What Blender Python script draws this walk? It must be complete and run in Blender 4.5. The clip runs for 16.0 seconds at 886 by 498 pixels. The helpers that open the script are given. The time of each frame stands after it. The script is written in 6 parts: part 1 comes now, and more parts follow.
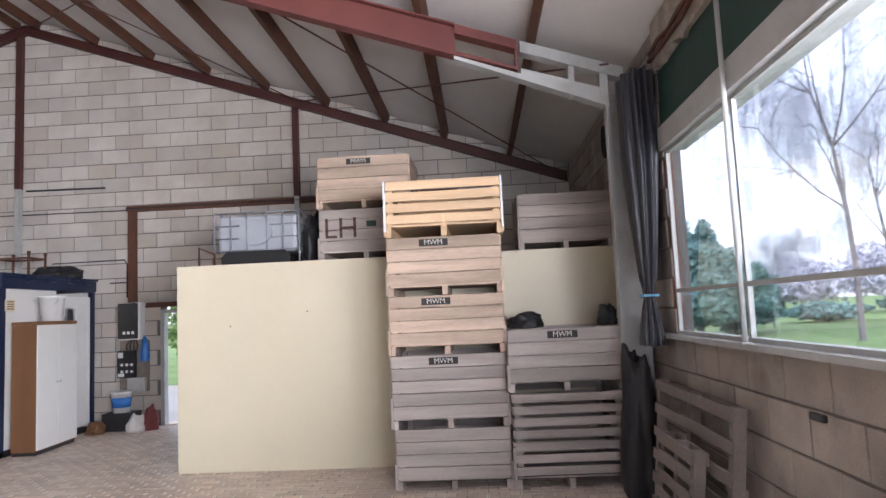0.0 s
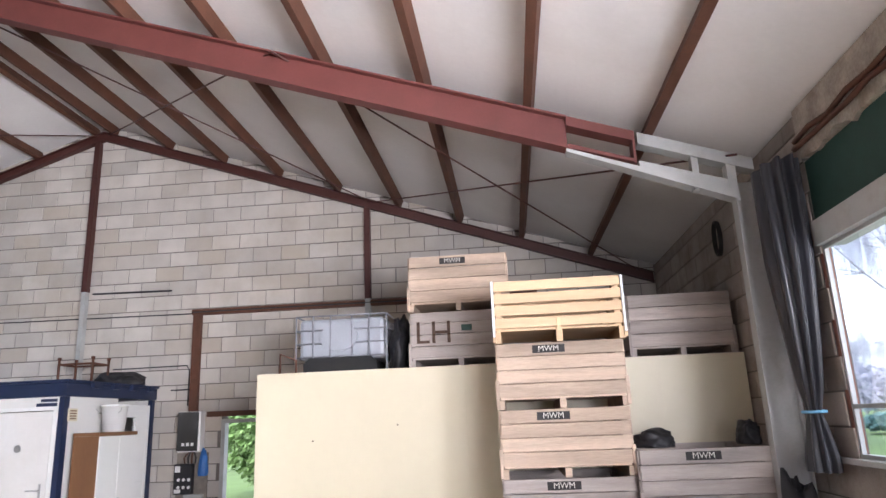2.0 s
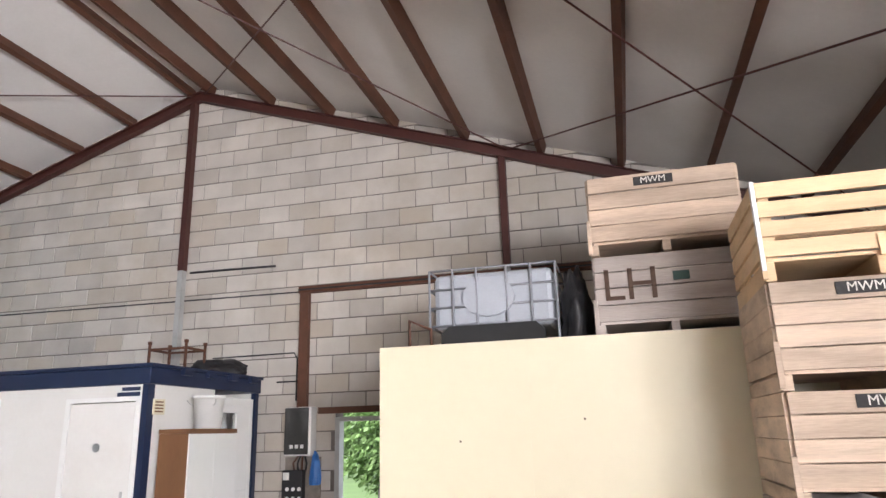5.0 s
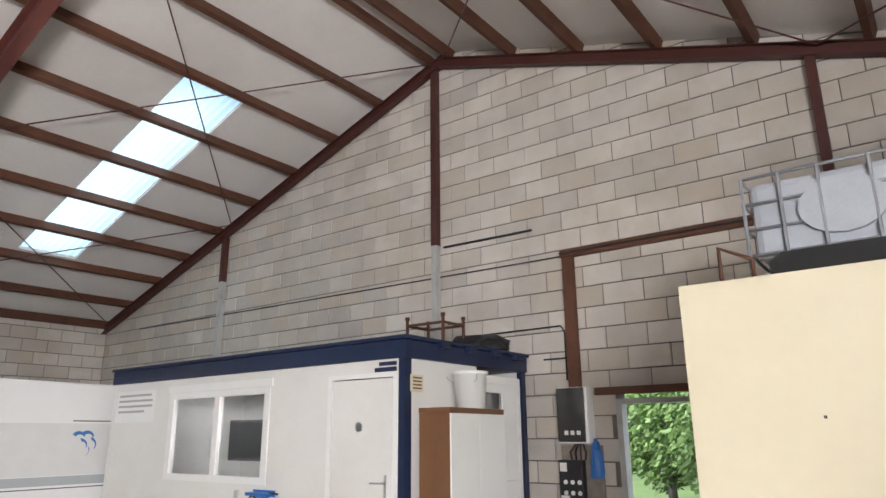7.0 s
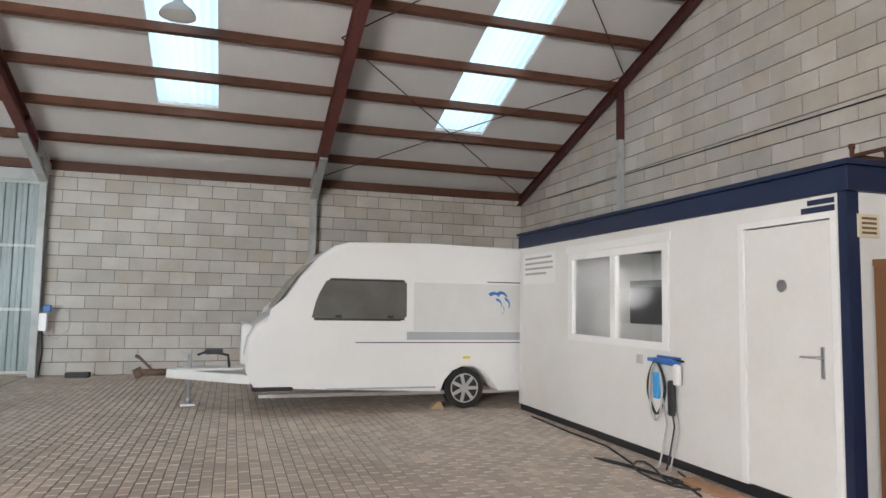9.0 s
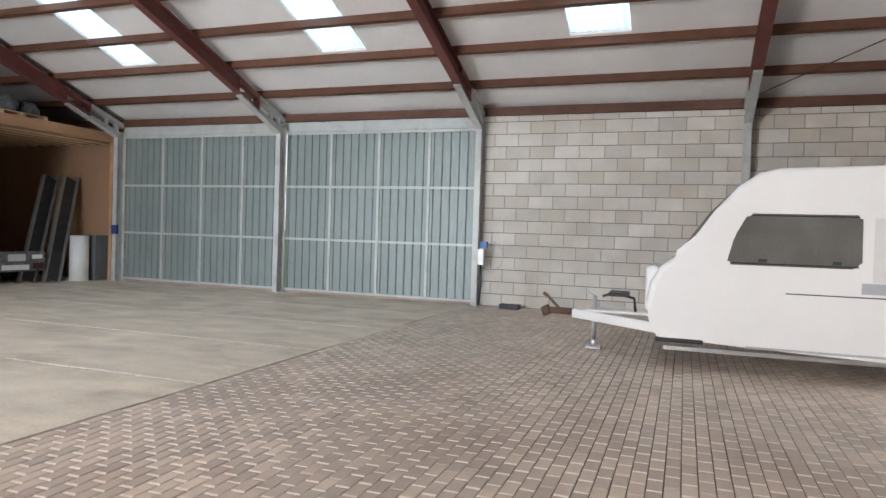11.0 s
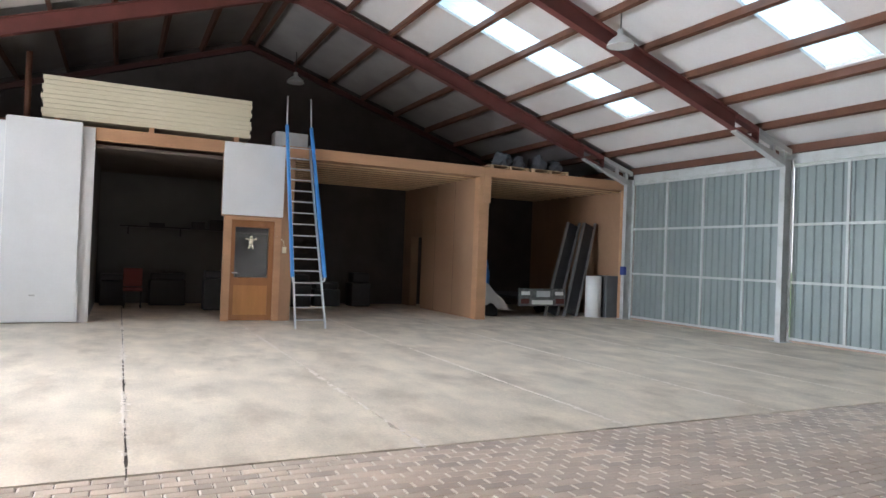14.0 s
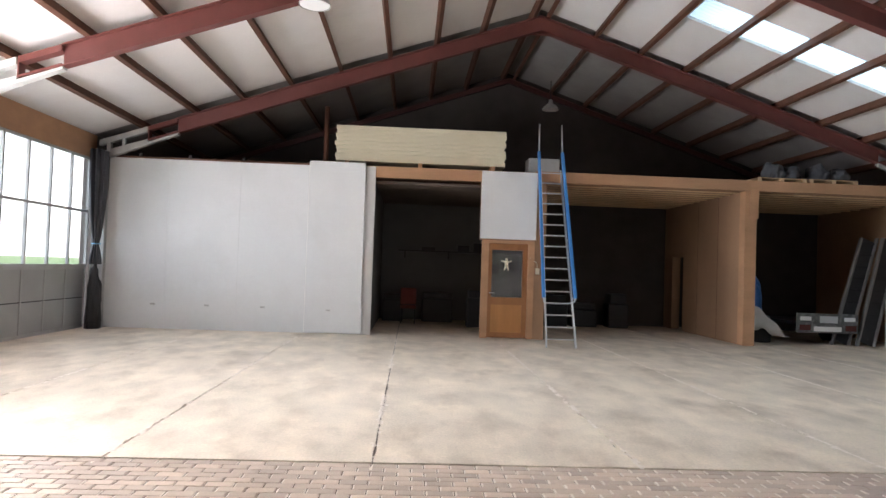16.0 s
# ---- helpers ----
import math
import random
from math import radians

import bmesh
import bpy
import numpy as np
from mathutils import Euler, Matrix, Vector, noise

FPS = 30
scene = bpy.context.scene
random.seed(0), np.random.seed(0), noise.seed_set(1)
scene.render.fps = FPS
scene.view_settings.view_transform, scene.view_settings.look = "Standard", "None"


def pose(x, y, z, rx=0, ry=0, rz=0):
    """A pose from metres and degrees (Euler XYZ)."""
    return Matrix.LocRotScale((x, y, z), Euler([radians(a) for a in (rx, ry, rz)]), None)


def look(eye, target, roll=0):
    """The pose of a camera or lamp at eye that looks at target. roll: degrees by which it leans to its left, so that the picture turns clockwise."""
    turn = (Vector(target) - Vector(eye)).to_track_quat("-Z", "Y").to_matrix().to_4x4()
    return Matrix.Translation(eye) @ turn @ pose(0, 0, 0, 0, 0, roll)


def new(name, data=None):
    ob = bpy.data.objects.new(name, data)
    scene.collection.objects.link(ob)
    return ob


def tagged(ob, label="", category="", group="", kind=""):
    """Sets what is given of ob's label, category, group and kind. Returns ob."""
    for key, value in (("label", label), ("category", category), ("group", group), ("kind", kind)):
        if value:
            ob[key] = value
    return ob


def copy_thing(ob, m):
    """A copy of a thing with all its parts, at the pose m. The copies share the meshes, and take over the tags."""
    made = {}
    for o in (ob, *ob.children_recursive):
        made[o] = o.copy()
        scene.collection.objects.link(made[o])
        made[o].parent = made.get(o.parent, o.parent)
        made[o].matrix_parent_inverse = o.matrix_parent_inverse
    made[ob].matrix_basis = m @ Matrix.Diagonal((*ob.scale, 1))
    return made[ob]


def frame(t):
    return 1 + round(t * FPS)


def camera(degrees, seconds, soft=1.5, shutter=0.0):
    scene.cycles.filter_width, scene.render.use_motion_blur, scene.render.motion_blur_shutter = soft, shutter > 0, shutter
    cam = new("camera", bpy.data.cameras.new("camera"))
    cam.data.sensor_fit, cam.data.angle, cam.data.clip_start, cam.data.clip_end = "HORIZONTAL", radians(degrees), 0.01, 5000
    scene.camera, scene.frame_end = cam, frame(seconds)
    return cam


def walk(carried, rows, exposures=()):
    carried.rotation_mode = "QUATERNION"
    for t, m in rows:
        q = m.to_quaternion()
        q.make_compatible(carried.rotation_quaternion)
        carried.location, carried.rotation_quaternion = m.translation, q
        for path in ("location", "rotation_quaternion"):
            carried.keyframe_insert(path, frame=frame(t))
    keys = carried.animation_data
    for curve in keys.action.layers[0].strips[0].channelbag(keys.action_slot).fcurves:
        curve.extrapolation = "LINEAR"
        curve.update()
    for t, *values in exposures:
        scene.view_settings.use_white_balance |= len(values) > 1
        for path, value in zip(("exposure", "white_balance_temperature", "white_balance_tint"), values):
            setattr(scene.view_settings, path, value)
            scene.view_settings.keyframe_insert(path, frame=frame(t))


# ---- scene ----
cam = camera(67.0, 16.0)
PATH = [
    (0, (0.689, 0.29, 1.79), (0.588, 2.279, 1.976), -2.6),
    (0.5, (0.475, 0.431, 1.843), (0.376, 2.411, 2.106), -2.6),
    (1, (0.291, 0.583, 1.871), (0.189, 2.548, 2.228), -2.5),
    (1.5, (0.101, 0.666, 1.921), (-0.035, 2.612, 2.363), -2.7),
    (2, (-0.124, 0.811, 1.905), (-0.302, 2.741, 2.398), -2.3),
    (2.5, (-0.282, 1.196, 1.879), (-0.506, 3.118, 2.385), -2.2),
    (3, (-0.426, 1.635, 1.866), (-0.717, 3.545, 2.381), -2.1),
    (5.5, (-1.271, 3.441, 1.772), (-1.913, 5.257, 2.31), -1.3),
    (6, (-1.451, 3.756, 1.743), (-2.315, 5.475, 2.289), -0.9),
    (6.5, (-1.623, 4.059, 1.715), (-2.657, 5.678, 2.269), -0.6),
    (7, (-1.779, 4.422, 1.66), (-2.943, 5.959, 2.194), -0.5),
    (7.5, (-1.968, 4.703, 1.62), (-3.311, 6.111, 2.082), -0.1),
    (8, (-2.183, 4.973, 1.61), (-3.73, 6.188, 1.973), 0.1),
    (8.5, (-2.355, 5.246, 1.568), (-4.094, 6.203, 1.812), 0.5),
    (9, (-2.52, 5.414, 1.549), (-4.422, 6.01, 1.713), 1.0),
    (9.5, (-2.763, 5.602, 1.563), (-4.748, 5.828, 1.653), 1.4),
    (12, (-3.95, 6.241, 1.511), (-5.534, 5.022, 1.431), 1.9),
    (12.5, (-4.07, 6.367, 1.497), (-5.439, 4.911, 1.415), 1.9),
    (13, (-4.152, 6.46, 1.528), (-5.386, 4.887, 1.461), 2.2),
    (13.5, (-4.304, 6.561, 1.554), (-5.367, 4.867, 1.512), 2.1),
    (14, (-4.418, 6.666, 1.561), (-5.287, 4.866, 1.585), 2.2),
    (14.5, (-4.439, 6.814, 1.57), (-5.129, 4.938, 1.632), 2.2),
    (15, (-4.452, 7.018, 1.614), (-4.946, 5.081, 1.676), 2.3),
    (15.5, (-4.569, 7.01, 1.604), (-4.863, 5.033, 1.66), 2.3),
    (16, (-4.769, 7.115, 1.588), (-4.865, 5.118, 1.644), 2.0),
]

EXPOSURES = [(0.0, 1.28, 6000.0, 19.0), (1.5, 1.54, 6000.0, 19.0), (3.0, 1.72, 6200.0, 20.0), (5.5, 1.6, 6350.0, 16.0), (7.0, 1.38, 6450.0, 14.0), (9.0, 1.25, 6500.0, 13.0), (12.0, 1.66, 6450.0, 17.0), (14.0, 1.66, 6200.0, 16.0), (15.5, 1.54, 6150.0, 14.5), (16.0, 1.5, 6500.0, 18.0)]

walk(cam, [(t, look(eye, target, roll)) for t, eye, target, roll in PATH], EXPOSURES)

# ---- world and light ----
SUN_ELEV, SUN_AZ = 42.0, 196.0
world = bpy.data.worlds.new("world")
scene.world = world
world.use_nodes = True
wn = world.node_tree.nodes
sky = wn.new("ShaderNodeTexSky")
sky.sky_type = "NISHITA"
sky.sun_disc = False
sky.sun_elevation = radians(SUN_ELEV)
sky.sun_rotation = radians(SUN_AZ)
sky.dust_density = 2.2
bg = wn["Background"]
bg.inputs["Strength"].default_value = 0.15
# thin bright cloud over the blue
cloud = wn.new("ShaderNodeMix")
cloud.data_type = "RGBA"
cloud.inputs["Factor"].default_value = 0.6
cloud.inputs["B"].default_value = (8.5, 8.8, 9.3, 1)
world.node_tree.links.new(sky.outputs["Color"], cloud.inputs["A"])
world.node_tree.links.new(cloud.outputs["Result"], bg.inputs["Color"])
sun_data = bpy.data.lights.new("sun", "SUN")
sun_data.energy, sun_data.angle, sun_data.color = 1.5, radians(10), (1.0, 0.97, 0.93)
sun = new("sun", sun_data)
sx, sy, sz = math.sin(radians(SUN_AZ)) * math.cos(radians(SUN_ELEV)), math.cos(radians(SUN_AZ)) * math.cos(radians(SUN_ELEV)), math.sin(radians(SUN_ELEV))
sun.matrix_world = look((60 * sx, 60 * sy, 60 * sz), (0, 0, 0))


def opening_lamp(name, eye, target, w, h, power, colour, spread=180):
    """Area lamp at an opening: the sky's stand-in, also used as fill."""
    d = bpy.data.lights.new(name, "AREA")
    d.shape, d.size, d.size_y, d.energy, d.color = "RECTANGLE", w, h, power, colour
    d.spread = radians(spread)
    ob = new(name, d)
    ob.matrix_world = look(eye, target)
    return ob


# fill lamps added at the glazed gates (one unseen), then daylight of roof lights
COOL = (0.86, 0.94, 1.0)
opening_lamp("gate_daylight", (2.62, -0.7, 2.55), (-12.0, -1.4, 1.5), 4.7, 2.2, 80.0, COOL, 60)
opening_lamp("gate_daylight", (2.62, -5.7, 2.55), (-14.0, -5.2, 1.8), 4.6, 2.2, 32.0, (0.76, 0.89, 1.0), 90)
# extra fill at the unseen gate, aimed at ceiling, crates and paving
opening_lamp("gate_daylight", (2.62, -0.4, 2.3), (-0.7, 3.3, 5.5), 3.6, 1.4, 225.0, (1.0, 0.985, 0.97), 105)
opening_lamp("gate_daylight", (2.62, -1.4, 2.3), (-1.2, -3.4, 5.4), 3.4, 1.4, 60.0, (1.0, 0.985, 0.97), 110)
opening_lamp("gate_daylight", (2.62, -0.9, 2.0), (0.4, 7.0, 0.4), 3.4, 1.0, 18.0, (0.95, 0.97, 1.0), 80)
opening_lamp("gate_daylight", (2.62, -0.6, 2.2), (-7.5, 8.0, -0.6), 3.6, 1.3, 52.0, (1.0, 0.985, 0.965), 62)
for sky_y in (9.63, 4.49, -0.51, -5.6):
    opening_lamp("roof_light_daylight", (-12.9 - 0.128, sky_y, 5.95 + 0.379), (-12.9, sky_y, 5.95), 1.2, 5.4, 62.0, (1.0, 0.98, 0.95))

# ---- the plan ----
RIDGE, LEFT, RIGHT = -7.6, -17.62, 2.39
GABLE, BACK, STALL = 12.16, -13.4, -8.35
FRAMES = (7.05, 1.8, -3.2, -8.2)
SLOPE, RTOP = 0.337, 7.51
PURLIN = 0.17


def rafter_top(x):
    return RTOP - SLOPE * abs(x - RIDGE)


def ceil_z(x):
    return rafter_top(x) + PURLIN


# ---- materials ----
def mat(name, colour, rough=0.7, metal=0.0, var=0.15, scale=6.0, fine=60.0, bump=0.15, dirt=None, dirt_amt=0.0, dirt_scale=1.2, per_object=0.0, per_island=0.0, spec=0.5, stretch=(1, 1, 1), accent=None, accent_amt=0.5):
    """A painted or mineral surface: colour with broad and fine variation, stains and relief."""
    m = bpy.data.materials.new(name)
    m.use_nodes = True
    nt = m.node_tree
    n, l = nt.nodes, nt.links
    b = n["Principled BSDF"]
    mp = n.new("ShaderNodeMapping")
    mp.inputs["Scale"].default_value = stretch
    geo = n.new("ShaderNodeNewGeometry")
    l.new(geo.outputs["Position"], mp.inputs["Vector"])
    n1 = n.new("ShaderNodeTexNoise")
    n1.inputs["Scale"].default_value = scale
    n1.inputs["Detail"].default_value = 5
    n2 = n.new("ShaderNodeTexNoise")
    n2.inputs["Scale"].default_value = fine
    n2.inputs["Detail"].default_value = 4
    l.new(mp.outputs["Vector"], n1.inputs["Vector"])
    l.new(mp.outputs["Vector"], n2.inputs["Vector"])
    add = n.new("ShaderNodeMath")
    add.operation = "ADD"
    l.new(n1.outputs["Fac"], add.inputs[0])
    half = n.new("ShaderNodeMath")
    half.operation = "MULTIPLY"
    half.inputs[1].default_value = 0.5
    l.new(n2.outputs["Fac"], half.inputs[0])
    l.new(half.outputs[0], add.inputs[1])
    rng = n.new("ShaderNodeMapRange")
    rng.inputs["From Min"].default_value = 0.4
    rng.inputs["From Max"].default_value = 1.1
    rng.inputs["To Min"].default_value = 1 - var
    rng.inputs["To Max"].default_value = 1 + var
    l.new(add.outputs[0], rng.inputs["Value"])
    value = rng.outputs[0]
    for amount, node, sock in ((per_object, "ShaderNodeObjectInfo", "Random"), (per_island, "ShaderNodeNewGeometry", "Random Per Island")):
        if amount:
            src = n.new(node)
            r2 = n.new("ShaderNodeMapRange")
            r2.inputs["To Min"].default_value = 1 - amount
            r2.inputs["To Max"].default_value = 1 + amount
            l.new(src.outputs[sock], r2.inputs["Value"])
            mul = n.new("ShaderNodeMath")
            mul.operation = "MULTIPLY"
            l.new(value, mul.inputs[0])
            l.new(r2.outputs[0], mul.inputs[1])
            value = mul.outputs[0]
    vm = n.new("ShaderNodeVectorMath")
    vm.operation = "SCALE"
    vm.inputs[0].default_value = colour
    l.new(value, vm.inputs["Scale"])
    out = vm.outputs["Vector"]
    if accent:
        # one piece in four takes another tone
        oi, gi = n.new("ShaderNodeObjectInfo"), n.new("ShaderNodeNewGeometry")
        sm, fr_ = n.new("ShaderNodeMath"), n.new("ShaderNodeMath")
        l.new(oi.outputs["Random"], sm.inputs[0])
        l.new(gi.outputs["Random Per Island"], sm.inputs[1])
        fr_.operation = "FRACT"
        l.new(sm.outputs[0], fr_.inputs[0])
        ra = n.new("ShaderNodeMapRange")
        ra.inputs["From Min"].default_value = 0.72
        ra.inputs["To Max"].default_value = accent_amt
        l.new(fr_.outputs[0], ra.inputs["Value"])
        mx_ = n.new("ShaderNodeMix")
        mx_.data_type = "RGBA"
        l.new(ra.outputs[0], mx_.inputs["Factor"])
        l.new(out, mx_.inputs["A"])
        mx_.inputs["B"].default_value = (*accent, 1)
        out = mx_.outputs["Result"]
    if dirt:
        n3 = n.new("ShaderNodeTexNoise")
        n3.inputs["Scale"].default_value = dirt_scale
        n3.inputs["Detail"].default_value = 8
        n3.inputs["Roughness"].default_value = 0.65
        l.new(mp.outputs["Vector"], n3.inputs["Vector"])
        r3 = n.new("ShaderNodeMapRange")
        r3.inputs["From Min"].default_value = 0.5
        r3.inputs["From Max"].default_value = 0.7
        r3.inputs["To Max"].default_value = dirt_amt
        l.new(n3.outputs["Fac"], r3.inputs["Value"])
        mix = n.new("ShaderNodeMix")
        mix.data_type = "RGBA"
        l.new(r3.outputs[0], mix.inputs["Factor"])
        l.new(out, mix.inputs["A"])
        mix.inputs["B"].default_value = (*dirt, 1)
        out = mix.outputs["Result"]
    l.new(out, b.inputs["Base Color"])
    b.inputs["Roughness"].default_value = rough
    b.inputs["Metallic"].default_value = metal
    b.inputs["Specular IOR Level"].default_value = spec
    if bump:
        bp = n.new("ShaderNodeBump")
        bp.inputs["Strength"].default_value = bump
        bp.inputs["Distance"].default_value = 0.01
        l.new(add.outputs[0], bp.inputs["Height"])
        l.new(bp.outputs["Normal"], b.inputs["Normal"])
    return m


def glass_mat(name, colour=(0.9, 0.95, 0.95), rough=0.02):
    m = bpy.data.materials.new(name)
    m.use_nodes = True
    b = m.node_tree.nodes["Principled BSDF"]
    b.inputs["Base Color"].default_value = (*colour, 1)
    b.inputs["Roughness"].default_value = rough
    b.inputs["Transmission Weight"].default_value = 1.0
    b.inputs["IOR"].default_value = 1.45
    return m


M_BLOCK = mat("concrete_block", (0.58, 0.54, 0.49), 0.9, var=0.16, scale=2, fine=90, bump=0.35, per_object=0.12, per_island=0.12, dirt=(0.42, 0.34, 0.23), dirt_amt=0.4, dirt_scale=0.6, accent=(0.46, 0.37, 0.25), accent_amt=0.38)
# darker, browner blocks with blotches, for the window wall
M_BLOCKDARK = mat("dark_blotched_block", (0.36, 0.31, 0.265), 0.9, var=0.3, scale=2.5, fine=80, bump=0.45, per_object=0.14, per_island=0.14, dirt=(0.16, 0.125, 0.10), dirt_amt=0.7, dirt_scale=1.6)
M_MORTAR = mat("mortar", (0.17, 0.15, 0.135), 0.95, var=0.2, scale=5, fine=80, bump=0.4)
M_PAVER = mat("paver", (0.62, 0.51, 0.415), 0.5, var=0.25, scale=2.0, fine=70, bump=0.3, per_object=0.14, per_island=0.14, dirt=(0.28, 0.19, 0.14), dirt_amt=0.5, dirt_scale=0.5, accent=(0.36, 0.30, 0.26), accent_amt=0.5)
M_PAVEJOINT = mat("paver_joint", (0.12, 0.10, 0.08), 0.95, var=0.3, scale=8, fine=90)
M_CONC = mat("concrete_floor", (0.73, 0.64, 0.52), 0.62, var=0.3, scale=2.2, fine=45, bump=0.4, dirt=(0.38, 0.30, 0.22), dirt_amt=0.6, dirt_scale=1.3, stretch=(1, 0.55, 1))
M_CONCJOINT = mat("concrete_joint", (0.24, 0.21, 0.18), 0.95, var=0.3, scale=8)
M_RED = mat("red_oxide_steel", (0.15, 0.043, 0.036), 0.55, var=0.18, scale=3, fine=60, bump=0.1, dirt=(0.10, 0.035, 0.025), dirt_amt=0.4, dirt_scale=2)
M_REDDARK = mat("dark_red_steel", (0.075, 0.022, 0.017), 0.55, var=0.18, scale=3, fine=60, bump=0.1)
M_PURLIN = mat("red_brown_timber", (0.115, 0.045, 0.024), 0.7, var=0.3, scale=3, fine=40, bump=0.25, dirt=(0.07, 0.035, 0.02), dirt_amt=0.5, dirt_scale=2.5, per_object=0.15)
M_GREYPAINT = mat("grey_painted_steel", (0.46, 0.47, 0.455), 0.5, var=0.1, scale=3, bump=0.08, dirt=(0.25, 0.22, 0.18), dirt_amt=0.4, dirt_scale=2.5)
M_CEIL = mat("white_roof_board", (0.77, 0.745, 0.725), 0.75, var=0.06, scale=0.7, fine=20, bump=0.05, dirt=(0.58, 0.54, 0.5), dirt_amt=0.35, dirt_scale=0.4)
M_GATE = mat("grey_green_sheet", (0.225, 0.262, 0.252), 0.45, metal=0.2, var=0.1, scale=1.5, fine=30, bump=0.06, dirt=(0.25, 0.27, 0.25), dirt_amt=0.4, dirt_scale=0.8, stretch=(1, 1, 0.3))
M_CREAM = mat("cream_panel_sheet", (0.68, 0.62, 0.455), 0.45, var=0.03, scale=1, fine=15, bump=0.03)
M_WHITE = mat("white_sheet", (0.76, 0.75, 0.72), 0.4, var=0.04, scale=1, fine=20, bump=0.03, dirt=(0.55, 0.5, 0.42), dirt_amt=0.2, dirt_scale=0.8)
M_PANELWALL = mat("white_insulated_panel", (0.70, 0.71, 0.71), 0.38, var=0.05, scale=0.9, fine=25, bump=0.04, dirt=(0.55, 0.55, 0.53), dirt_amt=0.25, dirt_scale=0.8)
M_NAVY = mat("navy_steel", (0.012, 0.022, 0.06), 0.4, var=0.2, scale=3, bump=0.05)
M_DARK = mat("dark_plastic", (0.02, 0.02, 0.022), 0.5, var=0.2)
M_BLACK = mat("black_rubber", (0.015, 0.015, 0.015), 0.8, var=0.2)
M_CRATE = mat("crate_wood_grey", (0.50, 0.385, 0.29), 0.8, var=0.35, scale=3, fine=50, bump=0.3, per_object=0.24, dirt=(0.22, 0.17, 0.13), dirt_amt=0.65, dirt_scale=2, stretch=(0.25, 1, 3))
M_CRATE_NEW = mat("crate_wood_fresh", (0.64, 0.455, 0.275), 0.75, var=0.2, scale=3, fine=50, bump=0.25, per_object=0.14, dirt=(0.36, 0.24, 0.13), dirt_amt=0.4, dirt_scale=2, stretch=(0.25, 1, 3))
M_CRATE_OLD = mat("crate_wood_weathered", (0.42, 0.37, 0.335), 0.85, var=0.25, scale=3, fine=50, bump=0.35, per_object=0.15, dirt=(0.2, 0.17, 0.15), dirt_amt=0.5, dirt_scale=2, stretch=(0.25, 1, 3))
M_PLY = mat("plywood", (0.335, 0.195, 0.112), 0.65, var=0.15, scale=1.2, fine=30, bump=0.1, per_object=0.06, dirt=(0.30, 0.18, 0.10), dirt_amt=0.4, dirt_scale=0.8, stretch=(1, 1, 0.4))
M_BEAM = mat("planed_timber", (0.45, 0.25, 0.135), 0.65, var=0.18, scale=2, fine=40, bump=0.15, stretch=(0.3, 1, 2))
M_CARAVAN = mat("white_caravan_skin", (0.80, 0.80, 0.79), 0.22, var=0.02, scale=1, fine=15, bump=0.02)
M_TINT = mat("tinted_acrylic", (0.06, 0.06, 0.058), 0.12, var=0.1, bump=0.0)
M_CHROME = mat("galvanised_steel", (0.55, 0.55, 0.55), 0.35, metal=0.9, var=0.1, bump=0.05)
M_ALU = mat("aluminium", (0.68, 0.69, 0.70), 0.32, metal=0.85, var=0.08, bump=0.05)
M_BLUE = mat("blue_plastic", (0.03, 0.16, 0.48), 0.4, var=0.12)
M_LADBLUE = mat("blue_painted_rail", (0.05, 0.25, 0.62), 0.4, var=0.12)
M_BROWN = mat("brown_laminate", (0.17, 0.08, 0.035), 0.5, var=0.15, scale=4, stretch=(1, 1, 0.2))
M_RUST = mat("rusty_steel", (0.16, 0.10, 0.07), 0.7, metal=0.3, var=0.3, scale=8)
M_GLASS = glass_mat("window_glass")


# ---- mesh helpers ----
def bx(bm, x0, x1, y0, y1, z0, z1, bev=0.0):
    vs = [bm.verts.new((x, y, z)) for z in (z0, z1) for y in (y0, y1) for x in (x0, x1)]
    fs = [bm.faces.new([vs[i] for i in q]) for q in ((0, 2, 3, 1), (4, 5, 7, 6), (0, 1, 5, 4), (2, 6, 7, 3), (0, 4, 6, 2), (1, 3, 7, 5))]
    if bev:
        es = {e for f in fs for e in f.edges}
        bmesh.ops.bevel(bm, geom=list(es), offset=bev, segments=2, affect="EDGES", profile=0.5)
    return bm


def prism(bm, pts, a0, a1, axis="y"):
    """A polygon swept along an axis: pts are the other two coordinates in order."""
    def at(p, a):
        return {"x": (a, p[0], p[1]), "y": (p[0], a, p[1]), "z": (p[0], p[1], a)}[axis]
    lo = [bm.verts.new(at(p, a0)) for p in pts]
    hi = [bm.verts.new(at(p, a1)) for p in pts]
    k = len(pts)
    bm.faces.new(lo[::-1])
    bm.faces.new(hi)
    for i in range(k):
        bm.faces.new((lo[i], lo[(i + 1) % k], hi[(i + 1) % k], hi[i]))
    return bm


def rod(bm, p, q, r, seg=8, r2=None):
    p, q = Vector(p), Vector(q)
    d = q - p
    rot = d.to_track_quat("Z", "Y").to_matrix()
    r2 = r if r2 is None else r2
    a = [bm.verts.new(p + rot @ Vector((r * math.cos(2 * math.pi * i / seg), r * math.sin(2 * math.pi * i / seg), 0))) for i in range(seg)]
    b = [bm.verts.new(q + rot @ Vector((r2 * math.cos(2 * math.pi * i / seg), r2 * math.sin(2 * math.pi * i / seg), 0))) for i in range(seg)]
    bm.faces.new(a[::-1])
    bm.faces.new(b)
    for i in range(seg):
        f = bm.faces.new((a[i], a[(i + 1) % seg], b[(i + 1) % seg], b[i]))
        f.smooth = seg > 6
    return bm


